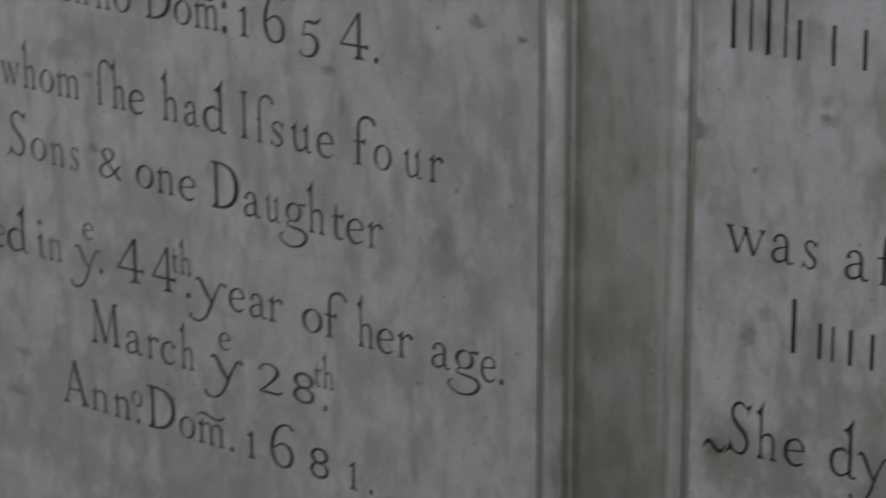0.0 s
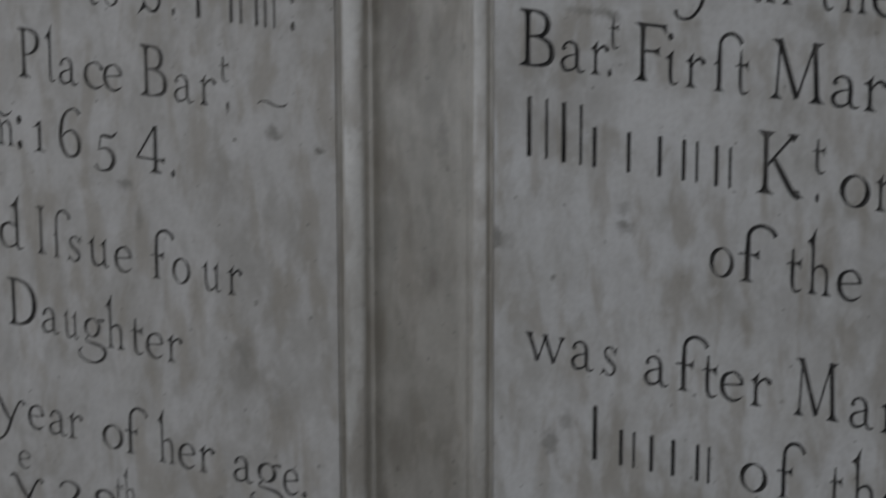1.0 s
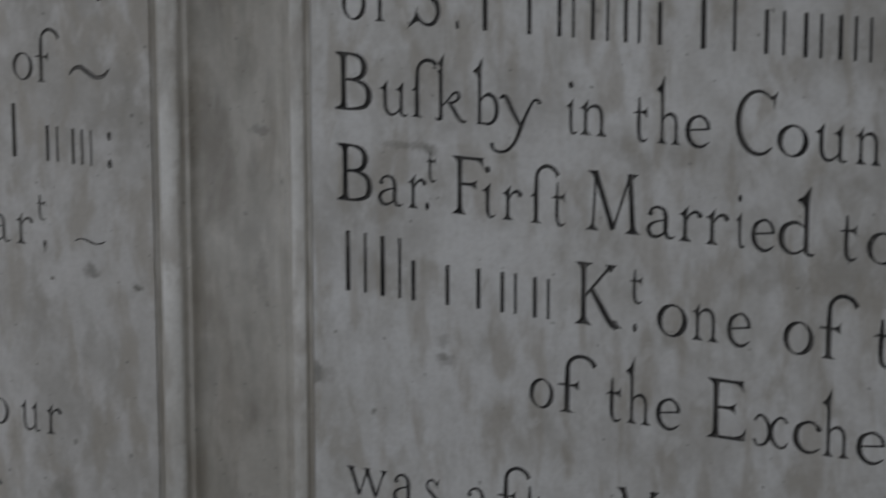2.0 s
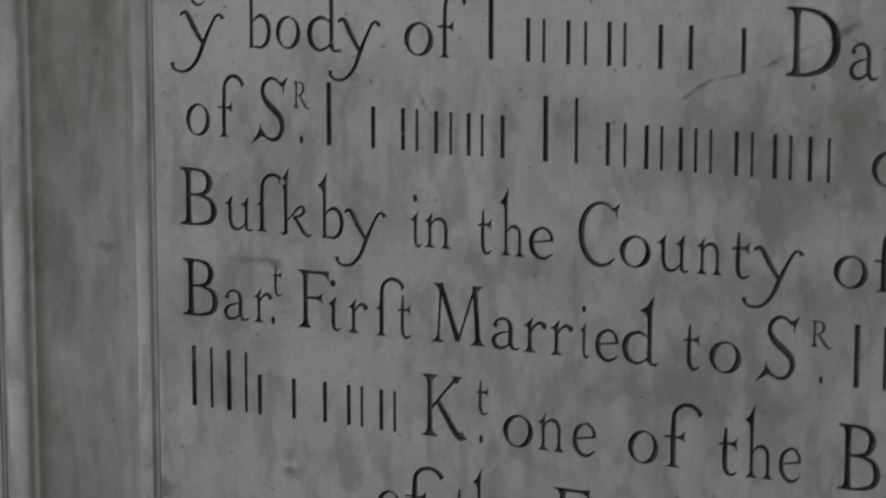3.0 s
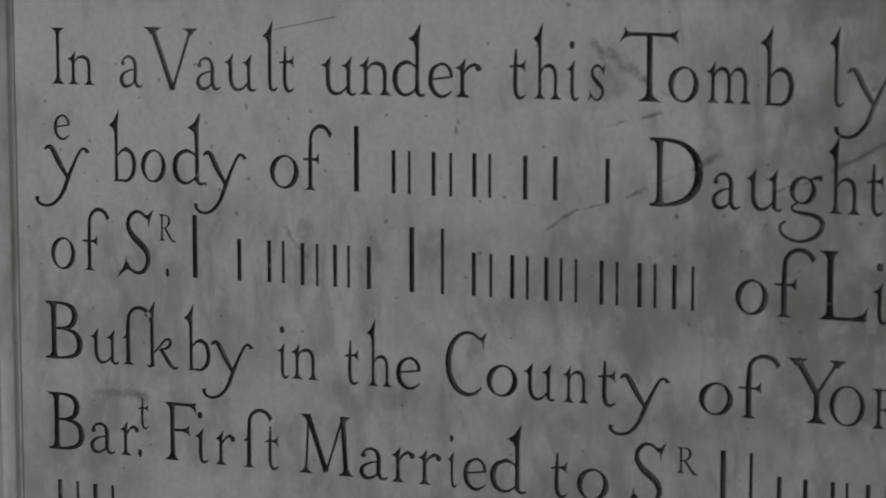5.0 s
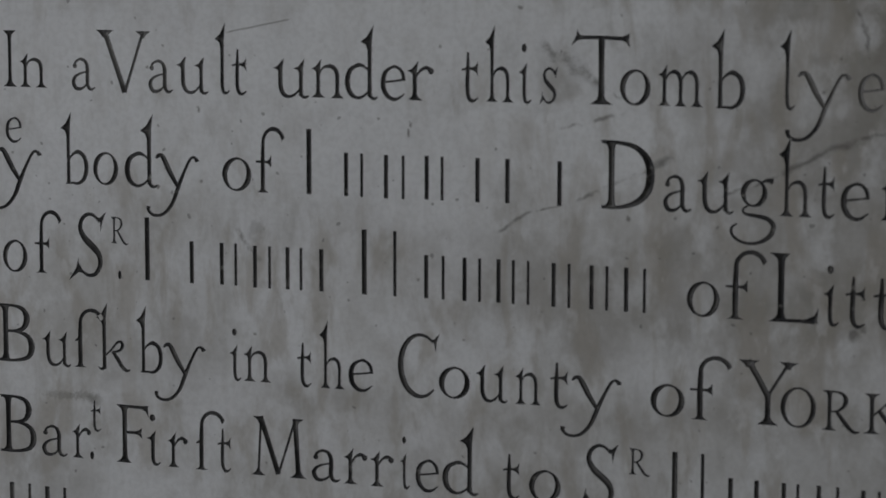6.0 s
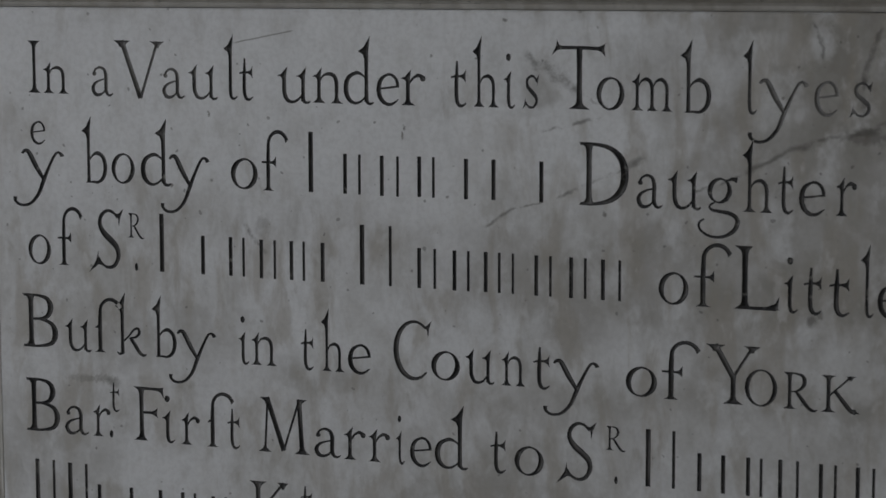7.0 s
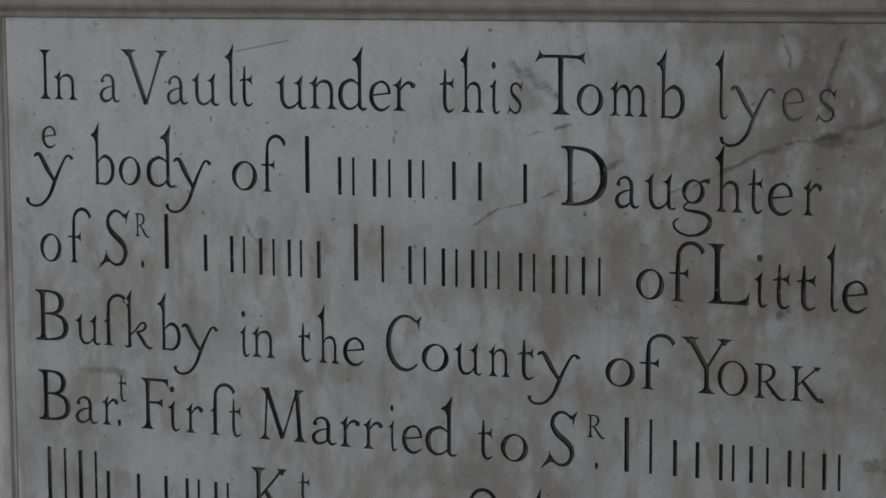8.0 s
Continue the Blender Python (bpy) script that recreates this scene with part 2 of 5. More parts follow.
Z = BASE
TABLET = marble("white_marble", (0.80, 0.81, 0.825), (0.56, 0.555, 0.535), (0.40, 0.38, 0.34), seed=1.3, patches=[
    (DUN, 0.75, 0.5903, Z - 0.0245, 0.12, 0.20), (DUN, 0.8, 0.6114, Z + 0.0995, 0.10, 0.07), (PALE, 0.95, 0.2694, Z + 0.0983, 0.15, 0.055), (PALE, 0.7, 0.4137, Z + 0.1143, 0.05, 0.02), (PALE, 0.35, 0.6583, Z + 0.0994, 0.03, 0.02), (PALE, 0.9, 0.3828, Z + 0.0524, 0.09, 0.045), (DUN, 0.5, 0.5592, Z + 0.1252, 0.09, 0.02), (DUN, 0.5, 0.5695, Z - 0.0554, 0.10, 0.03), (PALE, 0.6, 0.4449, Z + 0.0423, 0.035, 0.018), (PALE, 0.45, 0.5279, Z + 0.1096, 0.03, 0.012), (PALE, 0.5, 0.3526, Z - 0.1111, 0.10, 0.02), (DUN, 0.65, 0.4038, Z - 0.0552, 0.11, 0.045), (DUN, 0.45, 0.0883, Z - 0.1052, 0.07, 0.03), (DUN, 0.7, 0.4865, Z - 0.1473, 0.16, 0.05), (DUN, 0.5, 0.3324, Z - 0.1871, 0.09, 0.03), (DUN, 0.4, 0.2200, Z - 0.1258, 0.05, 0.02),
    (DUN, 0.3, 0.4759, Z + 0.0887, 0.06, 0.04), (PALE, 0.8, 0.0966, Z + 0.0466, 0.14, 0.07), (PALE, 0.7, 0.2197, Z - 0.0955, 0.07, 0.03), (PALE, 0.8, 0.3005, Z + 0.0369, 0.12, 0.05), (PALE, 0.6, 0.6315, Z - 0.1785, 0.05, 0.05),
    (DUN, 0.35, 0.1989, Z - 0.3286, 0.12, 0.06), (DUN, 0.6, 0.3673, Z + 0.0781, 0.016, 0.024), (PALE, 0.4, 0.0989, Z - 0.2060, 0.10, 0.02), (PALE, 0.5, 0.1479, Z - 0.3788, 0.10, 0.05), (DUN, 0.6, 0.0967, Z - 0.5390, 0.14, 0.06),
    (DUN, 0.45, -0.0012, Z - 0.1956, 0.06, 0.05), (DUN, 0.5, 0.5072, Z + 0.0269, 0.06, 0.03),
    (PALE, 0.55, 0.4957, Z - 0.1601, 0.12, 0.04), (DUN, 0.7, 0.6037, Z + 0.0968, 0.075, 0.07), (DUN, 0.45, 0.0410, Z - 0.5441, 0.09, 0.04), (PALE, 0.5, 0.5716, Z - 0.0987, 0.05, 0.03), (PALE, 0.5, 0.1826, Z - 0.0538, 0.05, 0.02),
    (DARK, 0.5, 0.0043, Z - 0.4440, 0.007, 0.010), (DARK, 0.45, -0.0207, Z - 0.5331, 0.008, 0.010), (DARK, 0.35, 0.0173, Z - 0.4273, 0.006, 0.008), (DARK, 0.6, 0.5905, Z + 0.0539, 0.017, 0.006),
    (DARK, 0.7, 0.3444, Z + 0.1222, 0.0022, 0.0014), (DARK, 0.7, 0.1269, Z + 0.0508, 0.0012, 0.0014), (DARK, 0.7, 0.2708, Z + 0.0419, 0.001, 0.003), (DARK, 0.7, 0.5560, Z - 0.0677, 0.004, 0.005), (DARK, 0.8, 0.0976, Z - 0.0001, 0.0017, 0.0016), (DARK, 0.6, 0.1284, Z + 0.0050, 0.0014, 0.0013),
    (DARK, 0.6, 0.0907, Z + 0.0771, 0.0012, 0.0012), (DARK, 0.35, 0.0415, Z - 0.1413, 0.010, 0.003), (DARK, 0.3, 0.1663, Z - 0.0244, 0.006, 0.009),
    (DARK, 0.45, 0.5888, Z + 0.0569, 0.009, 0.0035), (DARK, 0.7, 0.4144, Z - 0.0047, 0.0016, 0.0022), (DARK, 0.6, 0.5612, Z - 0.0639, 0.0022, 0.0032), (DARK, 0.5, 0.6240, Z - 0.1683, 0.01, 0.006), (DARK, 0.35, 0.0257, Z - 0.1424, 0.014, 0.003), (DARK, 0.45, 0.0493, Z - 0.1438, 0.006, 0.004), (DARK, 0.7, 0.2722, Z + 0.0472, 0.0011, 0.0018), (DARK, 0.6, 0.1265, Z + 0.0526, 0.0012, 0.001), (DARK, 0.3, 0.0591, Z - 0.2717, 0.006, 0.005), (DARK, 0.35, 0.0613, Z - 0.2841, 0.008, 0.005), (DARK, 0.6, 0.0061, Z - 0.3266, 0.002, 0.0016), (DARK, 0.5, 0.0049, Z - 0.3282, 0.002, 0.0018), (DARK, 0.4, 0.0576, Z - 0.2828, 0.005, 0.003), (DARK, 0.35, -0.0371, Z - 0.3065, 0.012, 0.006), (DARK, 0.4, -0.0389, Z - 0.3041, 0.004, 0.01)], veins=[
    (0.3579, Z + 0.1012, 0.3767, Z + 0.0911, 0.0040, 0.013, 0.36, 0.56),
    (0.3767, Z + 0.0911, 0.3955, Z + 0.0771, 0.0050, 0.014, 0.36, 0.56),
    (0.3955, Z + 0.0771, 0.4162, Z + 0.0649, 0.002, 0.01, 0.46, 0.62),
    (0.3279, Z - 0.0180, 0.3492, Z - 0.0048, 0.002, 0.005, 0.36, 0.56),
    (0.3492, Z - 0.0048, 0.3830, Z + 0.0049, 0.0011, 0.004, 0.4, 0.56),
    (0.3809, Z + 0.0040, 0.4039, Z + 0.0155, 0.0018, 0.006, 0.36, 0.56),
    (0.4039, Z + 0.0155, 0.4267, Z + 0.0257, 0.0018, 0.006, 0.4, 0.58),
    (0.4267, Z + 0.0257, 0.4431, Z + 0.0355, 0.0034, 0.006, 0.34, 0.52),
    (0.4739, Z + 0.0121, 0.5102, Z + 0.0267, 0.0014, 0.006, 0.4, 0.58),
    (0.5102, Z + 0.0267, 0.5221, Z + 0.0343, 0.003, 0.005, 0.3, 0.5),
    (0.5221, Z + 0.0343, 0.5399, Z + 0.0436, 0.0022, 0.006, 0.36, 0.54),
    (0.5399, Z + 0.0436, 0.5556, Z + 0.0489, 0.0034, 0.006, 0.32, 0.52),
    (0.5556, Z + 0.0489, 0.5869, Z + 0.0568, 0.002, 0.008, 0.38, 0.56),
    (0.5869, Z + 0.0568, 0.6254, Z + 0.0702, 0.0036, 0.008, 0.34, 0.54),
    (0.5879, Z + 0.0695, 0.5875, Z + 0.0924, 0.0022, 0.008, 0.4, 0.58),
    (0.5876, Z + 0.0886, 0.5889, Z + 0.1020, 0.0034, 0.008, 0.34, 0.54),
    (0.5889, Z + 0.1020, 0.5994, Z + 0.1233, 0.003, 0.010, 0.38, 0.58),
    (0.5608, Z + 0.1030, 0.5526, Z + 0.1257, 0.0020, 0.010, 0.38, 0.58),
    (0.4121, Z + 0.0607, 0.3704, Z + 0.0500, 0.002, 0.008, 0.44, 0.6),
    (0.1515, Z - 0.0229, 0.1692, Z - 0.0441, 0.0024, 0.006, 0.42, 0.58),
    (0.1468, Z + 0.1011, 0.1904, Z + 0.1106, 0.0008, 0.001, 0.30, 0.5)],
    clean=[(0.0760, Z + 0.0915, 0.22, 0.05), (0.2378, Z + 0.0966, 0.14, 0.045), (0.0228, Z + 0.0182, 0.1, 0.05), (0.2107, Z + 0.0386, 0.12, 0.05), (0.2720, Z + 0.0208, 0.1, 0.05), (0.1037, Z - 0.1220, 0.07, 0.03), (0.0645, Z - 0.2024, 0.09, 0.025), (0.3788, Z + 0.0734, 0.05, 0.03)])
OLD_TABLET = marble("aged_marble", (0.70, 0.70, 0.70), (0.52, 0.51, 0.49), (0.42, 0.40, 0.36), seed=4.4, patches=[
    # the 0.25 by 0.10 DUN blot paints in light falling off at lower left
    (DUN, 0.5, -0.2509, Z - 0.4372, 0.018, 0.022), (DUN, 0.45, -0.2220, Z - 0.4574, 0.012, 0.018), (DUN, 0.35, -0.2658, Z - 0.2942, 0.018, 0.02), (DUN, 0.3, -0.2367, Z - 0.3932, 0.04, 0.08), (DUN, 0.35, -0.5710, Z - 0.5115, 0.15, 0.03), (DUN, 0.4, -0.5683, Z - 0.6534, 0.25, 0.10), (DUN, 0.35, -0.5927, Z - 0.3198, 0.03, 0.015), (DUN, 0.5, -0.2173, Z - 0.1057, 0.08, 0.09),
    (DARK, 0.75, -0.1840, Z - 0.1410, 0.0018, 0.0016), (DARK, 0.7, -0.2546, Z - 0.2641, 0.0018, 0.0016), (DARK, 0.25, -0.2220, Z - 0.2555, 0.007, 0.008), (DARK, 0.45, -0.1829, Z - 0.2633, 0.004, 0.003), (DARK, 0.7, -0.2601, Z - 0.2424, 0.0016, 0.004), (DARK, 0.7, -0.2547, Z - 0.2645, 0.0018, 0.0014), (DARK, 0.45, -0.2205, Z - 0.2557, 0.006, 0.005), (DARK, 0.5, -0.1822, Z - 0.2635, 0.005, 0.002), (DARK, 0.5, -0.3541, Z - 0.3101, 0.007, 0.005), (DARK, 0.35, -0.6159, Z - 0.3312, 0.016, 0.009), (DARK, 0.4, -0.5903, Z - 0.3476, 0.006, 0.003), (DARK, 0.5, -0.5876, Z - 0.4070, 0.006, 0.004), (DARK, 0.6, -0.2389, Z - 0.3832, 0.002, 0.003), (DARK, 0.5, -0.2743, Z - 0.5389, 0.003, 0.002), (DARK, 0.6, -0.2132, Z - 0.5535, 0.0016, 0.0014), (DARK, 0.4, -0.6711, Z - 0.5945, 0.01, 0.004), (DARK, 0.35, -0.6828, Z - 0.6307, 0.012, 0.004), (DARK, 0.3, -0.3416, Z - 0.3341, 0.004, 0.01), (DARK, 0.3, -0.2481, Z - 0.4201, 0.01, 0.014)])
FRAME = marble("grey_marble", (0.52, 0.505, 0.47), (0.42, 0.405, 0.37), (0.31, 0.29, 0.26), seed=6.1, rough=0.5, speck=0.35, drips=[(0.36, -0.1051, Z - 0.1553, 0.055, 0.24), (0.35, -0.1194, Z + 0.0560, 0.05, 0.20), (0.15, -0.1059, Z - 0.5437, 0.055, 0.2)], patches=[
    (DARK, 0.5, -0.0838, Z - 0.1431, 0.010, 0.004), (DARK, 0.3, -0.1150, Z - 0.1854, 0.012, 0.03), (DARK, 0.15, -0.1301, Z - 0.3253, 0.010, 0.04), (DARK, 0.12, -0.1205, Z - 0.4743, 0.012, 0.03),
    (DARK, 0.5, -0.0668, Z - 0.1773, 0.002, 0.003), (DARK, 0.3, -0.0856, Z - 0.2456, 0.006, 0.02)])
FILLET = marble("pale_marble", (0.70, 0.70, 0.685), (0.56, 0.55, 0.52), (0.34, 0.32, 0.29), seed=3.7, speck=0.2)


def cut_paint(name, dark, mid, wear, rubbed=()):
    m, t, p, L = material(name)
    worn = noise_ramp(t, coords(t), 95, wear, wear + 0.14, 5, 0.6)
    tone = noise_ramp(t, coords(t, shift=(3, 0, 0)), 30, 0.35, 0.7, 4)
    c = mix_colour(t, tone, dark, mid)
    tired = noise_ramp(t, coords(t, shift=(0, 0, 5)), 9, 0.48, 0.72, 3)
    c = mix_colour(t, maths(t, "MULTIPLY", tired, 0.4), c, (mid[0] * 2.2, mid[1] * 2.2, mid[2] * 2.2))
    c = mix_colour(t, maths(t, "MULTIPLY", worn, 0.8), c, (0.38, 0.37, 0.35))
    # a paler tone towards the bottom of the cuts, broken up by noise
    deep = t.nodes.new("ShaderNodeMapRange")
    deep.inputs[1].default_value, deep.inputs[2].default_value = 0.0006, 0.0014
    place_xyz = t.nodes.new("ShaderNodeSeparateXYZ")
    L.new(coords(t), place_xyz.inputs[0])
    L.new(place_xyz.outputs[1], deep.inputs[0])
    blotchy = noise_ramp(t, coords(t, shift=(6, 0, 2)), 24, 0.40, 0.64, 4)
    c = mix_colour(t, maths(t, "MULTIPLY", maths(t, "MULTIPLY", deep.outputs[0], blotchy), 0.8), c, (0.24, 0.235, 0.23))
    for strength, *place in rubbed:
        c = mix_colour(t, maths(t, "MULTIPLY", patch(t, *place), strength), c, (0.36, 0.355, 0.345))
    L.new(c, p.inputs["Base Color"])
    p.inputs["Roughness"].default_value = 0.75
    return m


def plaster(name, a, b):
    m, t, p, L = material(name)
    c = mix_colour(t, noise_ramp(t, coords(t), 2.5, 0.3, 0.7, 6), a, b)
    L.new(c, p.inputs["Base Color"])
    p.inputs["Roughness"].default_value = 0.85
    return m


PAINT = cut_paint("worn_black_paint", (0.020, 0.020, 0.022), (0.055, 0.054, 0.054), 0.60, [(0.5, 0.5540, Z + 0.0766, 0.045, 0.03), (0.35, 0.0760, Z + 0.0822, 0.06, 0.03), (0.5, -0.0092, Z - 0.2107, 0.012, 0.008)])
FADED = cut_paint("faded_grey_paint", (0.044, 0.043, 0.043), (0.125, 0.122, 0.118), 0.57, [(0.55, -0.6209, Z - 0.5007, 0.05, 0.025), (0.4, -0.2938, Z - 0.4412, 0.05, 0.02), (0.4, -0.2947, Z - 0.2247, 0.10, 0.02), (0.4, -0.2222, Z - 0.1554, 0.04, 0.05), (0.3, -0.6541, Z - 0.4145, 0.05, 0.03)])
LIME = plaster("limewashed_plaster", (0.62, 0.60, 0.55), (0.50, 0.48, 0.43))
FLAG = plaster("worn_flagstone", (0.30, 0.28, 0.25), (0.22, 0.205, 0.18))


# ---- mesh helpers ----
def link_mesh(name, verts, faces, mat, parent=None, label=""):
    me = bpy.data.meshes.new(name)
    me.from_pydata(verts, [], faces)
    me.materials.append(mat)
    me.update()
    ob = new(name, me)
    if parent:
        ob.parent = parent
    if label:
        tagged(ob, label)
    return ob


def box(name, x0, x1, y0, y1, z0, z1, mat, parent=None, label=""):
    v = [(x, y, z) for x in (x0, x1) for y in (y0, y1) for z in (z0, z1)]
    f = [(0, 1, 3, 2), (4, 6, 7, 5), (0, 4, 5, 1), (2, 3, 7, 6), (0, 2, 6, 4), (1, 5, 7, 3)]
    return link_mesh(name, v, f, mat, parent, label)


def extrude_x(name, profile, x0, x1, mat, parent, label="", skew=0.0):
    """A closed (y, z) profile drawn along x."""
    n = len(profile)
    v = [(x0, y, z + skew * (x0 - 0.29)) for y, z in profile] + [(x1, y, z + skew * (x1 - 0.29)) for y, z in profile]
    f = [(i, (i + 1) % n, n + (i + 1) % n, n + i) for i in range(n)] + [tuple(range(n))[::-1], tuple(range(n, 2 * n))]
    return link_mesh(name, v, f, mat, parent, label)


def extrude_z(name, profile, z0, z1, mat, parent, label="", steps=1):
    """A closed (x, y) profile drawn upwards."""
    n = len(profile)
    v, f = [], []
    for k in range(steps + 1):
        z = z0 + (z1 - z0) * k / steps
        v += [(x, y, z) for x, y in profile]
        if k:
            a, b = (k - 1) * n, k * n
            f += [(a + i, a + (i + 1) % n, b + (i + 1) % n, b + i) for i in range(n)]
    f += [tuple(range(n))[::-1], tuple(range(steps * n, steps * n + n))]
    return link_mesh(name, v, f, mat, parent, label)


# ---- the room ----
X0, X1, Y0, Y1, H = -3.0, 3.0, -4.6, 0.03, 4.2
tagged(box("floor", X0 - 0.3, X1 + 0.3, Y0 - 0.3, Y1 + 0.3, -0.2, 0, FLAG), "worn grey stone floor", "floor", kind="structure")
tagged(box("ceiling", X0 - 0.3, X1 + 0.3, Y0 - 0.3, Y1 + 0.3, H, H + 0.2, LIME), "plain limewashed ceiling", "ceiling", kind="structure")
tagged(box("wall_north", X0, X1, Y1 + 0.015, Y1 + 0.3, 0, H, LIME), "plain wall behind the marble monument", "wall", kind="structure")
tagged(box("wall_south", X0, X1, Y0 - 0.3, Y0, 0, H, LIME), "plain limewashed wall", "wall", kind="structure")
tagged(box("wall_east", X1, X1 + 0.3, Y0 - 0.3, Y1 + 0.3, 0, H, LIME), "plain limewashed wall", "wall", kind="structure")


def pierced_wall():
    """The west wall with the window opening going through it."""
    ya, yb, za, zb = WIN_Y - WIN_W / 2 - 0.1, WIN_Y + WIN_W / 2 + 0.1, WIN_Z - WIN_H / 2 - 0.1, WIN_Z + WIN_H / 2 + 0.1
    bm = bmesh.new()
    for y0, y1, z0, z1 in ((Y0 - 0.3, ya, 0, H), (yb, Y1 + 0.3, 0, H), (ya, yb, 0, za), (ya, yb, zb, H)):
        m = Matrix.Translation((X0 - 0.15, (y0 + y1) / 2, (z0 + z1) / 2)) @ Matrix.Diagonal((0.3, y1 - y0, z1 - z0, 1))
        bmesh.ops.create_cube(bm, size=1, matrix=m)
    me = bpy.data.meshes.new("wall_west")
    bm.to_mesh(me)
    me.materials.append(LIME)
    return new("wall_west", me)


tagged(pierced_wall(), "plain limewashed wall with a tall window opening", "wall", kind="structure")

# ---- the marble frame ----
LEFT = (-0.8721, -0.1671)    # the two tablets, along x
RIGHT = (-0.0417, 0.6633)
TOP, FOOT = Z + 0.1278, Z - 0.86
SKEW = 0.0199                   # the top rail rises a little to the right
frame_thing = new("monument_frame")
frame_thing.location = (-0.1, 0, 0)
tagged(frame_thing, "grey and white moulded marble frame around two inscribed tablets", "monument frame")


def stile(name, a, b):
    """A sunk upright between two fillets; a and b are the edges of the tablets on either side."""
    w = b - a
    joint = [(0.0, 0.0008), (0.0012, 0.0022), (0.0024, 0.0026), (0.0038, 0.0018), (0.0050, 0.0004), (0.0064, 0.0)]
    ogee = [(0.0, 0.0), (0.0012, 0.0003), (0.0028, 0.0013), (0.0046, 0.0024), (0.0070, 0.0031), (0.0080, 0.0028), (0.0092, 0.0030), (0.0106, 0.0040),
            (0.0130, 0.0052), (0.0160, 0.0060), (0.0195, 0.0063)]
    s = joint + [(0.0186 + x, y) for x, y in ogee]
    r = [(w - x, y) for x, y in [(x, y * 0.6) for x, y in joint] + [(0.0142 + x, y) for x, y in ogee]][::-1]
    prof = [(a + x, y) for x, y in s + r] + [(b, 0.05), (a, 0.05)]
    ob = extrude_z(name, prof, FOOT - 0.01, TOP + 0.002 + SKEW * (a - 0.29), FRAME, frame_thing)
    ob.data.materials.append(FILLET)
    pale = list(range(4, 8)) + list(range(len(s) + len(r) - 8, len(s) + len(r) - 5))
    for i in pale:
        ob.data.polygons[i].material_index = 1
    for p in ob.data.polygons:
        p.use_smooth = len(p.vertices) == 4
    ob.location.x = 0.1
    return ob


for a, b in ((LEFT[1], RIGHT[0]), (LEFT[0] - 0.1275, LEFT[0]), (RIGHT[1], RIGHT[1] + 0.1275)):
    stile("stile", a, b)
XA, XB = LEFT[0] - 0.1275, RIGHT[1] + 0.1275
rail = [(0.05, TOP), (0.0045, TOP), (0.004, TOP + 0.0008), (0.0035, TOP + 0.0016), (0.003, TOP + 0.0035), (0.001, TOP + 0.0055), (-0.0035, TOP + 0.008), (-0.0045, TOP + 0.0095),
        (-0.005, TOP + 0.011), (-0.005, TOP + 0.118), (-0.003, TOP + 0.12), (0.05, TOP + 0.12)]
extrude_x("top_rail", rail, XA, XB, FRAME, frame_thing, skew=SKEW).location.x = 0.1
foot = [(0.05, FOOT), (0.010, FOOT), (0.010, FOOT - 0.0012), (-0.0035, FOOT - 0.008), (-0.005, FOOT - 0.011), (-0.005, FOOT - 0.118), (0.05, FOOT - 0.12)]
extrude_x("bottom_rail", foot, XA, XB, FRAME, frame_thing).location.x = 0.1

# ---- carved lettering ----
CAP, XH = 0.682, 0.455     # heights in the built-in font
glyph_cache = {}


def outline(ch):
    """Closed loops of a letter of the built-in font, as lists of (x, y), and its right end."""
    if ch in glyph_cache:
        return glyph_cache[ch]
    cu = bpy.data.curves.new("letter", "FONT")
    cu.body, cu.size, cu.resolution_u = ch, 1.0, 4
    ob = new("letter", cu)
    dg = bpy.context.evaluated_depsgraph_get()
    ev = ob.evaluated_get(dg)
    me = ev.to_mesh()
    pts = [(round(v.co.x, 5), round(v.co.y, 5)) for v in me.vertices]
    count = {}
    for p in me.polygons:
        vs = list(p.vertices)
        for i, j in zip(vs, vs[1:] + vs[:1]):
            count[(pts[i], pts[j])] = 1
    ev.to_mesh_clear()
    bpy.data.objects.remove(ob)
    follow = {i: j for (i, j) in count if (j, i) not in count and i != j}
    loops = []
    while follow:
        start = next(iter(follow))
        loop, k = [], start
        while k in follow:
            loop.append(k)
            k = follow.pop(k)
        if len(loop) > 2:
            loops.append(loop)
    glyph_cache[ch] = loops
    return loops


def thin(loop, dx, dy):
    """Draws an outline in by dx across upright strokes and by dy across level ones."""
    n, out = len(loop), []
    for i in range(n):
        (ax, ay), (bx, by), (cx, cy) = loop[i - 1], loop[i], loop[(i + 1) % n]
        la, lb = math.hypot(bx - ax, by - ay) or 1e-6, math.hypot(cx - bx, cy - by) or 1e-6
        n1, n2 = (-(by - ay) / la, (bx - ax) / la), (-(cy - by) / lb, (cx - bx) / lb)
        mx, my = n1[0] + n2[0], n1[1] + n2[1]
        d = max(0.45, 1 + n1[0] * n2[0] + n1[1] * n2[1])
        out.append((bx + mx / d * dx, by + my / d * dy))
    return out


def inside(pts, loops):
    """Even-odd test of many points against many loops."""
    pts = np.asarray(pts, float)
    odd = np.zeros(len(pts), bool)
    for loop in loops:
        a = np.asarray(loop, float)
        b = np.roll(a, -1, axis=0)
        up = (a[:, 1][None] > pts[:, 1][:, None]) != (b[:, 1][None] > pts[:, 1][:, None])
        dy = b[:, 1] - a[:, 1]
        dy[np.abs(dy) < 1e-12] = 1e-12
        x = a[:, 0] + (pts[:, 1][:, None] - a[:, 1]) / dy * (b[:, 0] - a[:, 0])
        odd ^= ((up & (pts[:, 0][:, None] < x)).sum(1) % 2).astype(bool)
    return odd


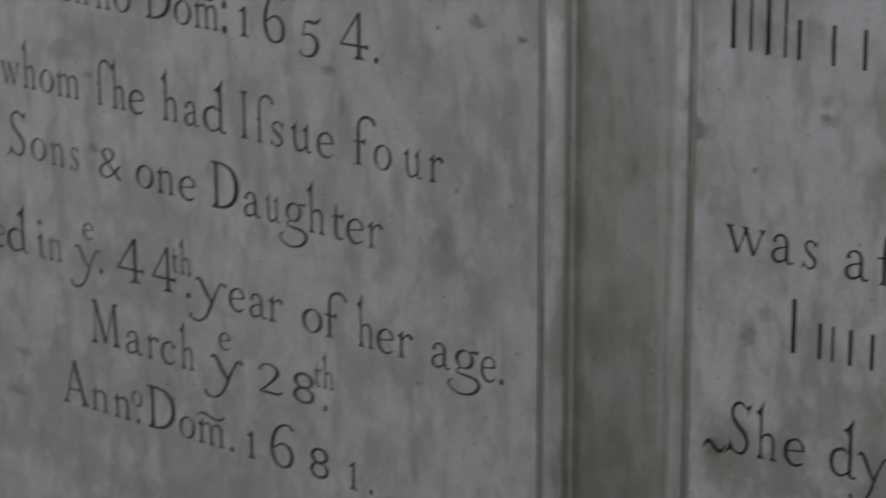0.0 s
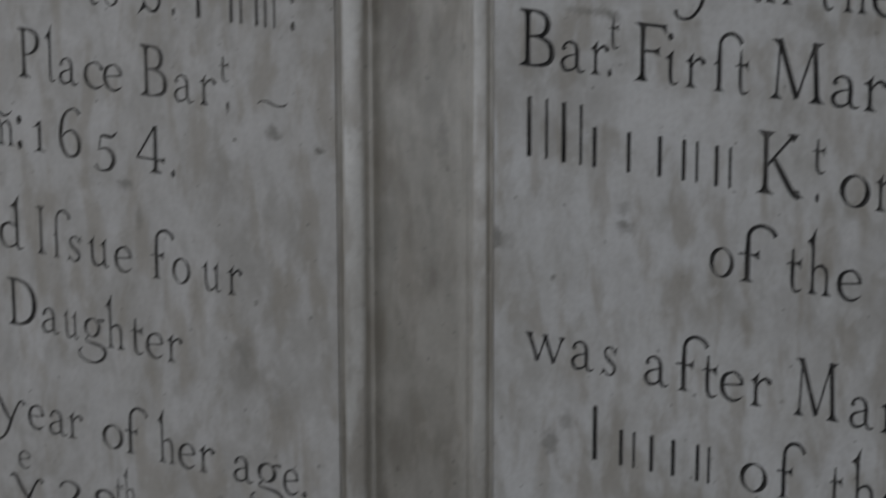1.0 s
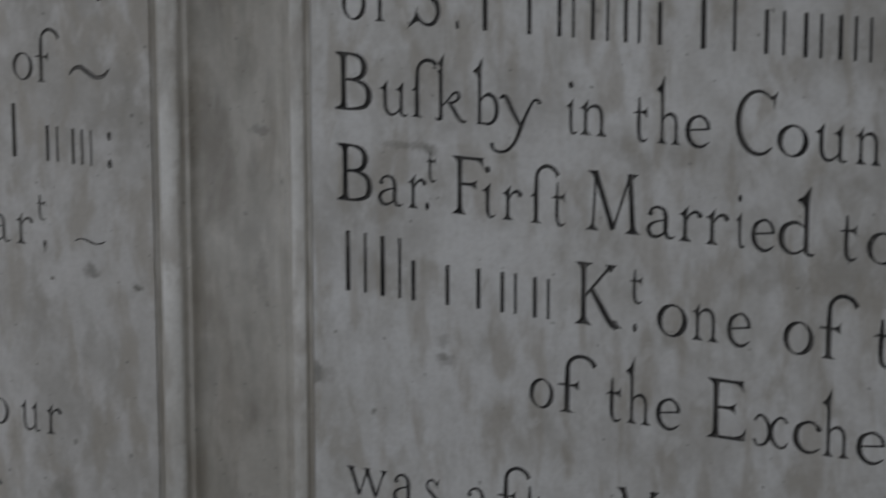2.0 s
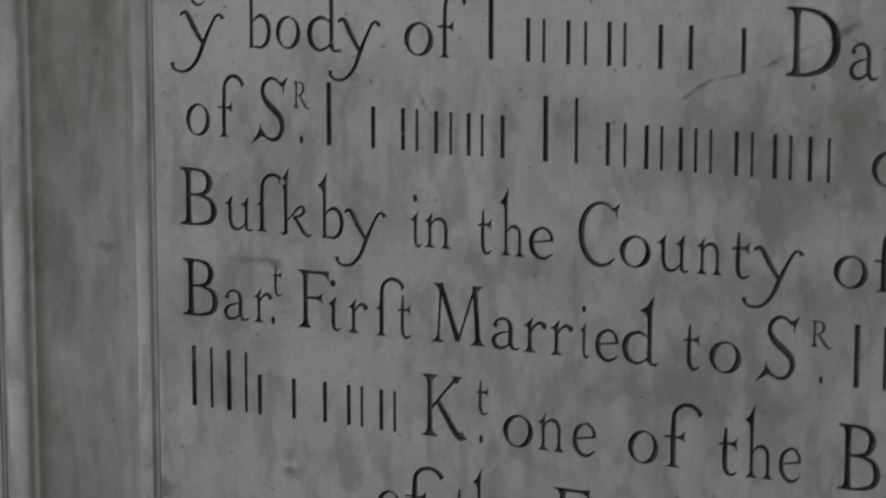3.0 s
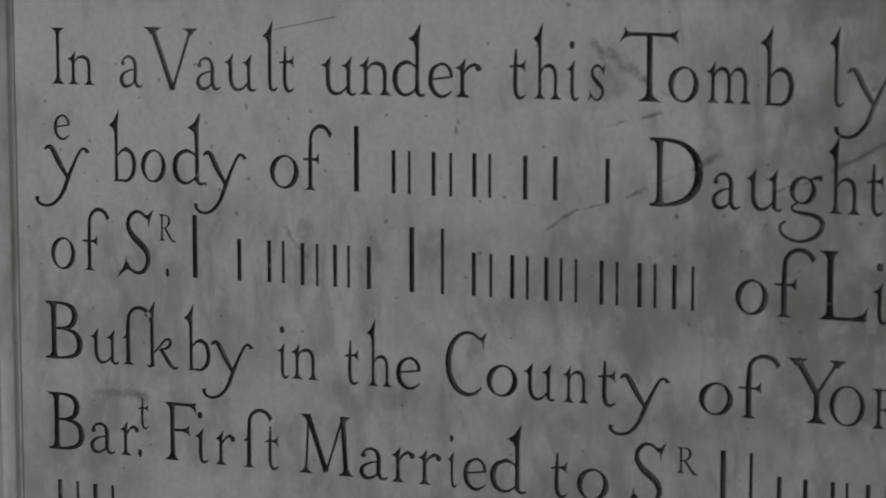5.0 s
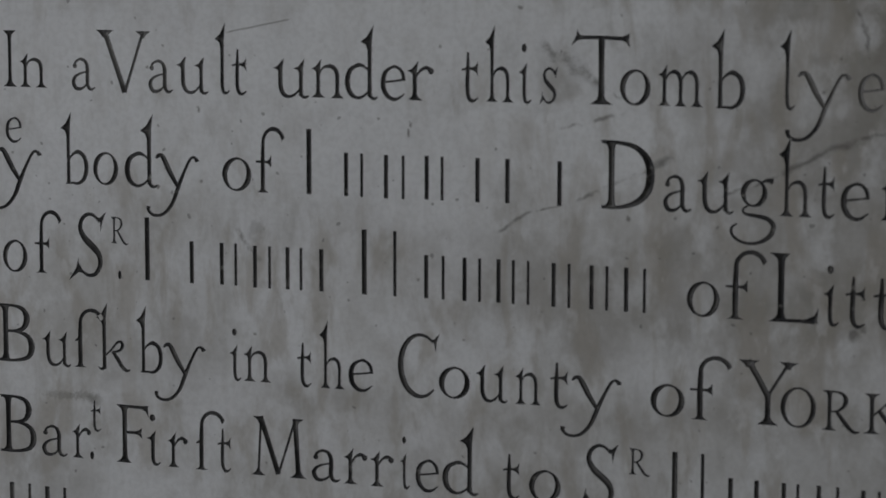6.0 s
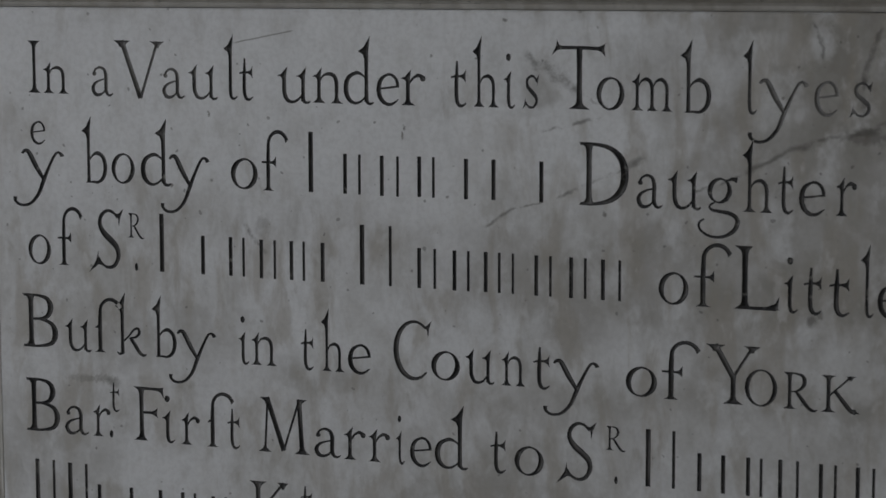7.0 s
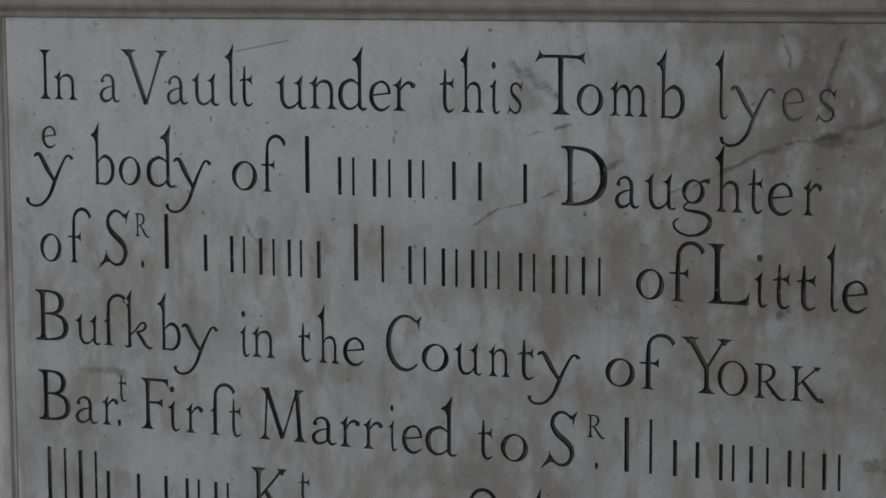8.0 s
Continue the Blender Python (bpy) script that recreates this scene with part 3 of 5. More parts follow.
def bracket(x0, x1, y, up, out_l, out_r, tall):
    """A bracketed serif on a stem end from x0 to x1 at height y; up: 1 when the stem rises from it, -1 when it hangs."""
    return [(x0 - out_l, y), (x1 + out_r, y), (x1 + out_r * 0.55, y + up * tall * 0.28), (x1 + out_r * 0.15, y + up * tall * 0.6), (x1, y + up * tall),
            (x0, y + up * tall), (x0 - out_l * 0.15, y + up * tall * 0.6), (x0 - out_l * 0.55, y + up * tall * 0.28)][::up]


def flag(x0, x1, y, k=1.0):
    """The slanting entry stroke at the head of a small letter's stem."""
    return [(x0, y - 0.115 * k), (x0 - 0.022 * k, y - 0.078 * k), (x0 - 0.095 * k, y - 0.055 * k), (x0 - 0.01, y - 0.018 * k), (x1 + 0.022 * k, y + 0.075 * k), (x1, y - 0.05 * k)][::-1]


def brush(points, widths, fine=3):
    """A swelling stroke through points, rounded between them, closed."""
    knots = [Vector((x, y, w)) for (x, y), w in zip(points, widths)]
    path = []
    for i in range(len(knots) - 1):
        p0, p1, p2, p3 = knots[max(0, i - 1)], knots[i], knots[i + 1], knots[min(len(knots) - 1, i + 2)]
        for k in range(fine):
            u = k / fine
            path.append(0.5 * (2 * p1 + (p2 - p0) * u + (2 * p0 - 5 * p1 + 4 * p2 - p3) * u * u + (3 * p1 - p0 - 3 * p2 + p3) * u ** 3))
    path.append(knots[-1])
    left, right = [], []
    for i, p in enumerate(path):
        d = path[min(len(path) - 1, i + 1)] - path[max(0, i - 1)]
        l = math.hypot(d.x, d.y) or 1
        nx, ny, w = -d.y / l, d.x / l, max(0.012, p.z) / 2
        left.append((p.x + nx * w, p.y + ny * w))
        right.append((p.x - nx * w, p.y - ny * w))
    return right + left[::-1]


def arc(cx, cy, rx, ry, a0, a1, n=9):
    return [(cx + rx * math.cos(radians(a0 + (a1 - a0) * k / (n - 1))), cy + ry * math.sin(radians(a0 + (a1 - a0) * k / (n - 1)))) for k in range(n)]


def stem(x, y0, y1, w=0.064):
    """An upright stroke, a little waisted."""
    return [brush([(x, y0), (x, y0 + (y1 - y0) * 0.3), (x, y0 + (y1 - y0) * 0.7), (x, y1)], [w, w * 0.88, w * 0.88, w], 2)]


def foot_serif(x, y=0.0, w=0.064, left=0.085, right=0.085):
    return [bracket(x - w / 2, x + w / 2, y, 1, left, right, 0.08)]


def head_serif(x, y=0.682, w=0.064, left=0.085, right=0.085):
    return [bracket(x - w / 2, x + w / 2, y, -1, left, right, 0.08)]


def slope(x0, y0, x1, y1, w):
    return [brush([(x0, y0), ((x0 + x1) / 2, (y0 + y1) / 2), (x1, y1)], [w, w * 0.92, w], 2)]


def spike(x, y, up, down, back=0.08):
    """The flared end of a level stroke that comes from the left."""
    return [[(x - back, y + 0.015), (x - 0.03, y + 0.02 + up * 0.2), (x + 0.012, y + up), (x, y), (x + 0.012, y - down), (x - 0.03, y - 0.02 - down * 0.2), (x - back, y - 0.015)][::-1]]


def arch(x0, x1, y=0.455):
    """The shoulder and right leg of n, m and h."""
    m = (x0 + x1) / 2
    return [brush([(x0, y - 0.14), (x0 + 0.06, y - 0.045), (m + 0.02, y - 0.018), (x1 - 0.035, y - 0.05), (x1, y - 0.14), (x1, 0.15), (x1, 0.0)],
                  [0.02, 0.032, 0.05, 0.062, 0.062, 0.056, 0.06])]


def bowl(x0, x1, lo=-0.005, hi=0.46, thick=0.072, thin_w=0.03, tilt=0.02):
    """A round with its weight at the sides."""
    cx, cy, rx, ry = (x0 + x1) / 2, (lo + hi) / 2, (x1 - x0) / 2, (hi - lo) / 2
    turn = [(math.cos(radians(a)), math.sin(radians(a))) for a in range(0, 360, 15)]
    return [[(cx + rx * c, cy + ry * q) for c, q in turn], [(cx + (rx - thick) * c + tilt * q, cy + (ry - thin_w) * q) for c, q in turn]]


def drawn(ch):
    """The letters that the mason drew with swelling strokes; None for those taken from the built-in font."""
    H, X = 0.682, 0.455
    b3 = [0.03, 0.034, 0.055, 0.074, 0.055, 0.034, 0.03]
    if ch == "I":
        return [stem(0.1, 0, H), foot_serif(0.1), head_serif(0.1)]
    if ch == "V":
        return [slope(0.07, H, 0.30, -0.01, 0.062), slope(0.52, H, 0.30, -0.01, 0.034), head_serif(0.075, H, 0.07, 0.075, 0.07), head_serif(0.518, H, 0.034, 0.08, 0.07)]
    if ch == "Y":
        return [slope(0.07, H, 0.28, 0.31, 0.068), slope(0.50, H, 0.28, 0.31, 0.034), stem(0.28, 0, 0.34, 0.066), foot_serif(0.28), head_serif(0.075, H, 0.06), head_serif(0.495, H, 0.034)]
    if ch == "T":
        return [stem(0.27, 0, H - 0.01), foot_serif(0.27), [brush([(0.02, 0.655), (0.27, 0.662), (0.52, 0.655)], [0.04, 0.036, 0.04])], spike(0.535, 0.657, 0.06, 0.085),
                [[(0.09, 0.672), (0.05, 0.69), (0.03, 0.74), (0.02, 0.67), (-0.03, 0.57), (0.03, 0.625), (0.09, 0.642)]]]
    if ch == "D":
        return [stem(0.1, 0, H, 0.068), [brush([(0.0, 0.664), (0.16, 0.664), (0.34, 0.625), (0.46, 0.51), (0.495, 0.35), (0.465, 0.19), (0.35, 0.07), (0.17, 0.017), (0.0, 0.016)],
                [0.03, 0.036, 0.052, 0.076, 0.086, 0.08, 0.058, 0.036, 0.032])], foot_serif(0.1, 0, 0.068, 0.08, 0.04), head_serif(0.1, H, 0.068, 0.08, 0.04)]
    if ch in "BPR":
        low = 0.365 if ch == "B" else 0.33
        out = [stem(0.1, 0, H, 0.068), head_serif(0.1, H, 0.068, 0.08, 0.03),
               [brush([(0.01, 0.664), (0.19, 0.664), (0.31, 0.625), (0.352, 0.52), (0.31, 0.405), (0.2, low), (0.09, low)], b3)]]
        if ch == "B":
            out += [[brush([(0.09, 0.362), (0.22, 0.362), (0.36, 0.31), (0.405, 0.19), (0.36, 0.065), (0.2, 0.017), (0.0, 0.016)], b3)], foot_serif(0.1, 0, 0.068, 0.08, 0.03)]
        else:
            out += [foot_serif(0.1, 0, 0.068)]
        if ch == "R":
            out += [[brush([(0.2, 0.34), (0.3, 0.2), (0.41, 0.05), (0.5, -0.01), (0.57, 0.01)], [0.05, 0.068, 0.066, 0.05, 0.02])]]
        return out
    if ch == "M":
        return [slope(0.13, H, 0.085, 0, 0.036), slope(0.12, H, 0.375, 0.03, 0.076), slope(0.62, H, 0.375, 0.03, 0.034), slope(0.615, H, 0.66, 0, 0.074),
                foot_serif(0.085, 0, 0.036), foot_serif(0.66, 0, 0.072), head_serif(0.125, H, 0.06, 0.09, 0.0), head_serif(0.62, H, 0.06, 0.0, 0.09)]
    if ch == "A":
        return [slope(0.07, 0, 0.29, H + 0.03, 0.034), slope(0.28, H + 0.02, 0.52, 0, 0.074), slope(0.14, 0.235, 0.43, 0.235, 0.032), foot_serif(0.072, 0, 0.034), foot_serif(0.52, 0, 0.07)]
    if ch in "LEF":
        out = [stem(0.1, 0, H, 0.068), head_serif(0.1, H, 0.068, 0.08, 0.05), foot_serif(0.1, 0, 0.068, 0.08, 0.05)]
        if ch in "EF":
            out += [[brush([(0.08, 0.662), (0.25, 0.662), (0.40, 0.66)], [0.036, 0.036, 0.045])], spike(0.41, 0.658, 0.03, 0.11), [brush([(0.09, 0.36), (0.2, 0.36), (0.31, 0.36)], [0.034, 0.034, 0.04])], spike(0.32, 0.36, 0.065, 0.065)]
        if ch in "LE":
            out += [[brush([(0.08, 0.018), (0.25, 0.018), (0.42, 0.024)], [0.036, 0.036, 0.05])], spike(0.44, 0.03, 0.13, 0.02, 0.1)]
        return out
    if ch == "K":
        return [stem(0.1, 0, H, 0.068), foot_serif(0.1, 0, 0.068), head_serif(0.1, H, 0.068), slope(0.11, 0.30, 0.45, H, 0.034), [brush([(0.2, 0.40), (0.32, 0.22), (0.44, 0.05), (0.52, 0.0)], [0.06, 0.072, 0.07, 0.05])],
                head_serif(0.44, H, 0.034, 0.06, 0.06), foot_serif(0.49, 0, 0.06, 0.03, 0.07)]
    if ch in "CG":
        return [[brush(arc(0.33, 0.34, 0.285, 0.345, 52, 312, 14), [0.03, 0.034, 0.036, 0.044, 0.058, 0.072, 0.08, 0.082, 0.08, 0.07, 0.056, 0.042, 0.034, 0.024])],
                [[(0.47, 0.628), (0.52, 0.60), (0.545, 0.50), (0.56, 0.61), (0.60, 0.71), (0.53, 0.65)][::-1]]]
    if ch == "S":
        return [[brush([(0.38, 0.60), (0.30, 0.665), (0.2, 0.675), (0.11, 0.61), (0.09, 0.51), (0.155, 0.41), (0.26, 0.335), (0.36, 0.25), (0.385, 0.14), (0.32, 0.035), (0.21, 0.008), (0.11, 0.05), (0.06, 0.12)],
                [0.03, 0.034, 0.04, 0.054, 0.066, 0.078, 0.082, 0.078, 0.066, 0.05, 0.036, 0.034, 0.03])],
                [[(0.33, 0.65), (0.39, 0.60), (0.40, 0.49), (0.425, 0.60), (0.48, 0.71), (0.39, 0.645)][::-1]], [[(0.12, 0.03), (0.06, 0.085), (0.055, 0.2), (0.015, 0.08), (-0.10, -0.06), (0.055, 0.035)]]]
    if ch == "O":
        return [bowl(0.03, 0.6, -0.01, 0.69, 0.08, 0.034, 0.01)]
    if ch in "bhkl":
        if ch == "l":
            return [[brush([(0.09, 0.68), (0.088, 0.4), (0.088, 0.12), (0.11, 0.025), (0.16, 0.006), (0.215, 0.05)], [0.064, 0.058, 0.06, 0.054, 0.038, 0.016])], [flag(0.058, 0.122, 0.69)]]
        out = [stem(0.09, 0, 0.68), [flag(0.058, 0.122, 0.69)]]
        if ch == "k":                                                              # the stem ends in a hook to the left
            out.append([brush([(0.09, 0.06), (0.075, 0.012), (0.035, -0.004), (-0.005, 0.03)], [0.05, 0.05, 0.036, 0.016])])
        if ch == "h":
            out.append(foot_serif(0.09, 0, 0.064, 0.072, 0.078))
        if ch == "b":
            out.append([brush([(0.08, 0.30), (0.16, 0.41), (0.26, 0.445), (0.36, 0.39), (0.40, 0.245), (0.365, 0.09), (0.26, 0.008), (0.16, 0.012), (0.04, 0.0)], [0.02, 0.034, 0.052, 0.066, 0.072, 0.064, 0.044, 0.034, 0.02])])
        if ch == "h":
            out += [arch(0.1, 0.37), foot_serif(0.37, 0, 0.06, 0.072, 0.078)]
        if ch == "k":
            out += [[brush([(0.1, 0.20), (0.2, 0.30), (0.29, 0.41), (0.36, 0.43), (0.38, 0.36), (0.32, 0.29), (0.23, 0.27)], [0.024, 0.03, 0.036, 0.044, 0.05, 0.04, 0.03])],
                    [brush([(0.22, 0.28), (0.31, 0.15), (0.38, 0.04), (0.45, -0.005), (0.50, 0.02)], [0.05, 0.064, 0.062, 0.046, 0.02])]]
        return out
    if ch in "dq":
        out = [[brush([(0.36, 0.37), (0.29, 0.435), (0.2, 0.45), (0.09, 0.385), (0.05, 0.235), (0.08, 0.085), (0.17, 0.008), (0.27, 0.03), (0.36, 0.12)], [0.024, 0.034, 0.044, 0.064, 0.072, 0.068, 0.048, 0.034, 0.022])]]
        if ch == "d":
            return out + [stem(0.36, 0.03, 0.68), [flag(0.328, 0.392, 0.69)], [brush([(0.36, 0.06), (0.385, 0.015), (0.43, 0.005), (0.47, 0.03)], [0.05, 0.05, 0.04, 0.018])]]
        return out + [stem(0.36, -0.3, 0.45), foot_serif(0.36, -0.3)]
    if ch in "nmr":
        out = [stem(0.09, 0, 0.43), [flag(0.06, 0.12, 0.44, 0.8)], foot_serif(0.09, 0, 0.06, 0.072, 0.078)]
        if ch == "r":
            return out + [[brush([(0.1, 0.30), (0.16, 0.40), (0.23, 0.442), (0.30, 0.43)], [0.02, 0.034, 0.046, 0.05])], [arc(0.305, 0.405, 0.042, 0.045, 0, 360, 12)[:-1]]]
        legs = (0.37,) if ch == "n" else (0.35, 0.61)
        for a, z in zip((0.1, 0.36), legs):
            out += [arch(a, z), foot_serif(z, 0, 0.058, 0.066, 0.074)]
        return out
    if ch == "u":
        return [[brush([(0.09, 0.44), (0.09, 0.28), (0.095, 0.13), (0.14, 0.03), (0.22, 0.008), (0.30, 0.05), (0.37, 0.14)], [0.06, 0.06, 0.062, 0.056, 0.044, 0.032, 0.022])],
                stem(0.37, 0.02, 0.44, 0.06), [flag(0.06, 0.12, 0.44, 0.8)], [flag(0.34, 0.40, 0.44, 0.8)], [brush([(0.37, 0.05), (0.395, 0.012), (0.44, 0.005), (0.475, 0.03)], [0.05, 0.046, 0.036, 0.018])]]
    if ch == "i":
        return [[brush([(0.09, 0.43), (0.088, 0.25), (0.088, 0.11), (0.108, 0.025), (0.155, 0.006), (0.205, 0.045)], [0.06, 0.056, 0.058, 0.052, 0.038, 0.016])], [flag(0.06, 0.12, 0.44, 0.75)], [arc(0.085, 0.60, 0.044, 0.03, 0, 360, 13)[:-1]]]
    if ch == "t":
        return [[brush([(0.13, 0.56), (0.125, 0.42), (0.12, 0.25), (0.125, 0.10), (0.16, 0.02), (0.22, 0.006), (0.285, 0.05)], [0.03, 0.06, 0.064, 0.064, 0.056, 0.04, 0.018])],
                [brush([(0.03, 0.405), (0.12, 0.425), (0.25, 0.425)], [0.026, 0.036, 0.036])], spike(0.272, 0.425, 0.07, 0.095, 0.09)]
    if ch == "a":
        return [[brush([(0.075, 0.345), (0.10, 0.41), (0.17, 0.445), (0.25, 0.42), (0.285, 0.33), (0.285, 0.2), (0.285, 0.09), (0.315, 0.02), (0.36, 0.008), (0.41, 0.04)], [0.04, 0.036, 0.036, 0.05, 0.06, 0.06, 0.058, 0.05, 0.036, 0.016])],
                [brush([(0.285, 0.265), (0.19, 0.245), (0.09, 0.19), (0.055, 0.105), (0.095, 0.02), (0.165, 0.01), (0.235, 0.045), (0.29, 0.115)], [0.024, 0.03, 0.044, 0.062, 0.06, 0.046, 0.032, 0.022])], [arc(0.082, 0.345, 0.036, 0.036, 0, 360, 12)[:-1]]]
    if ch == "e":
        return [[brush([(0.06, 0.235), (0.19, 0.25), (0.345, 0.275)], [0.028, 0.03, 0.03])],
                [brush([(0.35, 0.26), (0.335, 0.36), (0.27, 0.435), (0.18, 0.44), (0.085, 0.37), (0.05, 0.235), (0.075, 0.1), (0.16, 0.015), (0.26, 0.012), (0.36, 0.085)], [0.045, 0.05, 0.04, 0.036, 0.06, 0.072, 0.07, 0.056, 0.042, 0.016])]]
    if ch == "o":
        return [bowl(0.02, 0.43)]
    if ch == "c":
        return [[brush([(0.34, 0.36), (0.29, 0.43), (0.2, 0.447), (0.09, 0.38), (0.05, 0.235), (0.075, 0.1), (0.16, 0.015), (0.26, 0.012), (0.36, 0.085)], [0.05, 0.04, 0.036, 0.058, 0.072, 0.07, 0.056, 0.042, 0.016])], [arc(0.335, 0.365, 0.04, 0.04, 0, 360, 12)[:-1]]]
    if ch == "s":
        return [[brush([(0.30, 0.37), (0.24, 0.435), (0.15, 0.44), (0.085, 0.385), (0.10, 0.295), (0.19, 0.225), (0.28, 0.155), (0.285, 0.07), (0.21, 0.008), (0.12, 0.015), (0.05, 0.08)], [0.036, 0.034, 0.036, 0.05, 0.062, 0.07, 0.064, 0.05, 0.036, 0.034, 0.03])],
                [[(0.26, 0.42), (0.30, 0.37), (0.305, 0.30), (0.325, 0.38), (0.35, 0.47), (0.30, 0.42)][::-1]], [[(0.09, 0.035), (0.055, 0.075), (0.045, 0.15), (0.025, 0.06), (-0.02, -0.03), (0.05, 0.03)]]]
    if ch == "w":
        return [slope(0.05, 0.44, 0.19, 0.0, 0.062), slope(0.33, 0.44, 0.19, 0.0, 0.03), slope(0.31, 0.44, 0.46, 0.0, 0.062), slope(0.60, 0.44, 0.46, 0.0, 0.03),
                head_serif(0.055, 0.448, 0.05, 0.06, 0.05), head_serif(0.595, 0.448, 0.03, 0.05, 0.05), head_serif(0.32, 0.448, 0.05, 0.05, 0.03)]
    if ch == "x":
        return [[brush([(0.0, 0.36), (0.04, 0.43), (0.11, 0.44), (0.19, 0.34), (0.215, 0.21), (0.18, 0.08), (0.10, 0.005), (0.02, 0.02), (-0.01, 0.09)], [0.04, 0.036, 0.04, 0.06, 0.066, 0.054, 0.036, 0.034, 0.044])],
                [brush([(0.46, 0.37), (0.42, 0.435), (0.34, 0.435), (0.265, 0.34), (0.235, 0.21), (0.27, 0.08), (0.35, 0.005), (0.43, 0.02), (0.47, 0.09)], [0.044, 0.036, 0.036, 0.05, 0.058, 0.054, 0.042, 0.034, 0.02])]]
    if ch == "1":
        return [stem(0.1, 0, H), foot_serif(0.1, 0, 0.064, 0.09, 0.09), [[(0.07, 0.56), (-0.02, 0.54), (0.05, 0.61), (0.13, 0.70), (0.13, 0.58)]]]
    if ch == "6":
        return [[brush([(0.41, 0.60), (0.36, 0.66), (0.26, 0.665), (0.14, 0.58), (0.07, 0.42), (0.055, 0.22), (0.12, 0.05), (0.235, 0.008), (0.35, 0.06), (0.39, 0.19), (0.345, 0.32), (0.24, 0.37), (0.13, 0.32), (0.075, 0.24)],
                [0.05, 0.036, 0.034, 0.05, 0.066, 0.074, 0.058, 0.036, 0.056, 0.072, 0.056, 0.036, 0.03, 0.02])]]
    if ch == "5":
        return [[brush([(0.15, 0.60), (0.24, 0.61), (0.34, 0.60), (0.41, 0.66), (0.44, 0.70)], [0.03, 0.06, 0.056, 0.034, 0.016])], slope(0.16, 0.61, 0.115, 0.36, 0.03),
                [brush([(0.115, 0.36), (0.22, 0.40), (0.34, 0.34), (0.375, 0.2), (0.31, 0.06), (0.19, 0.006), (0.09, 0.03), (0.045, 0.09)], [0.024, 0.04, 0.06, 0.076, 0.062, 0.036, 0.034, 0.046])]]
    if ch == "4":
        return [slope(0.33, 0.68, 0.03, 0.205, 0.034), slope(0.02, 0.2, 0.46, 0.2, 0.036), stem(0.335, 0.0, 0.69, 0.066), foot_serif(0.335), spike(0.48, 0.2, 0.04, 0.05, 0.07)]
    if ch == "2":
        return [[brush([(0.06, 0.50), (0.09, 0.61), (0.2, 0.665), (0.32, 0.62), (0.355, 0.50), (0.29, 0.34), (0.16, 0.16), (0.05, 0.03)], [0.05, 0.036, 0.04, 0.06, 0.07, 0.056, 0.04, 0.03])],
                [brush([(0.04, 0.03), (0.2, 0.035), (0.35, 0.03), (0.44, 0.11)], [0.04, 0.06, 0.056, 0.02])]]
    return None


UPPER = "ABCDEFGHIJKLMNOPQRSTUVWXYZ"


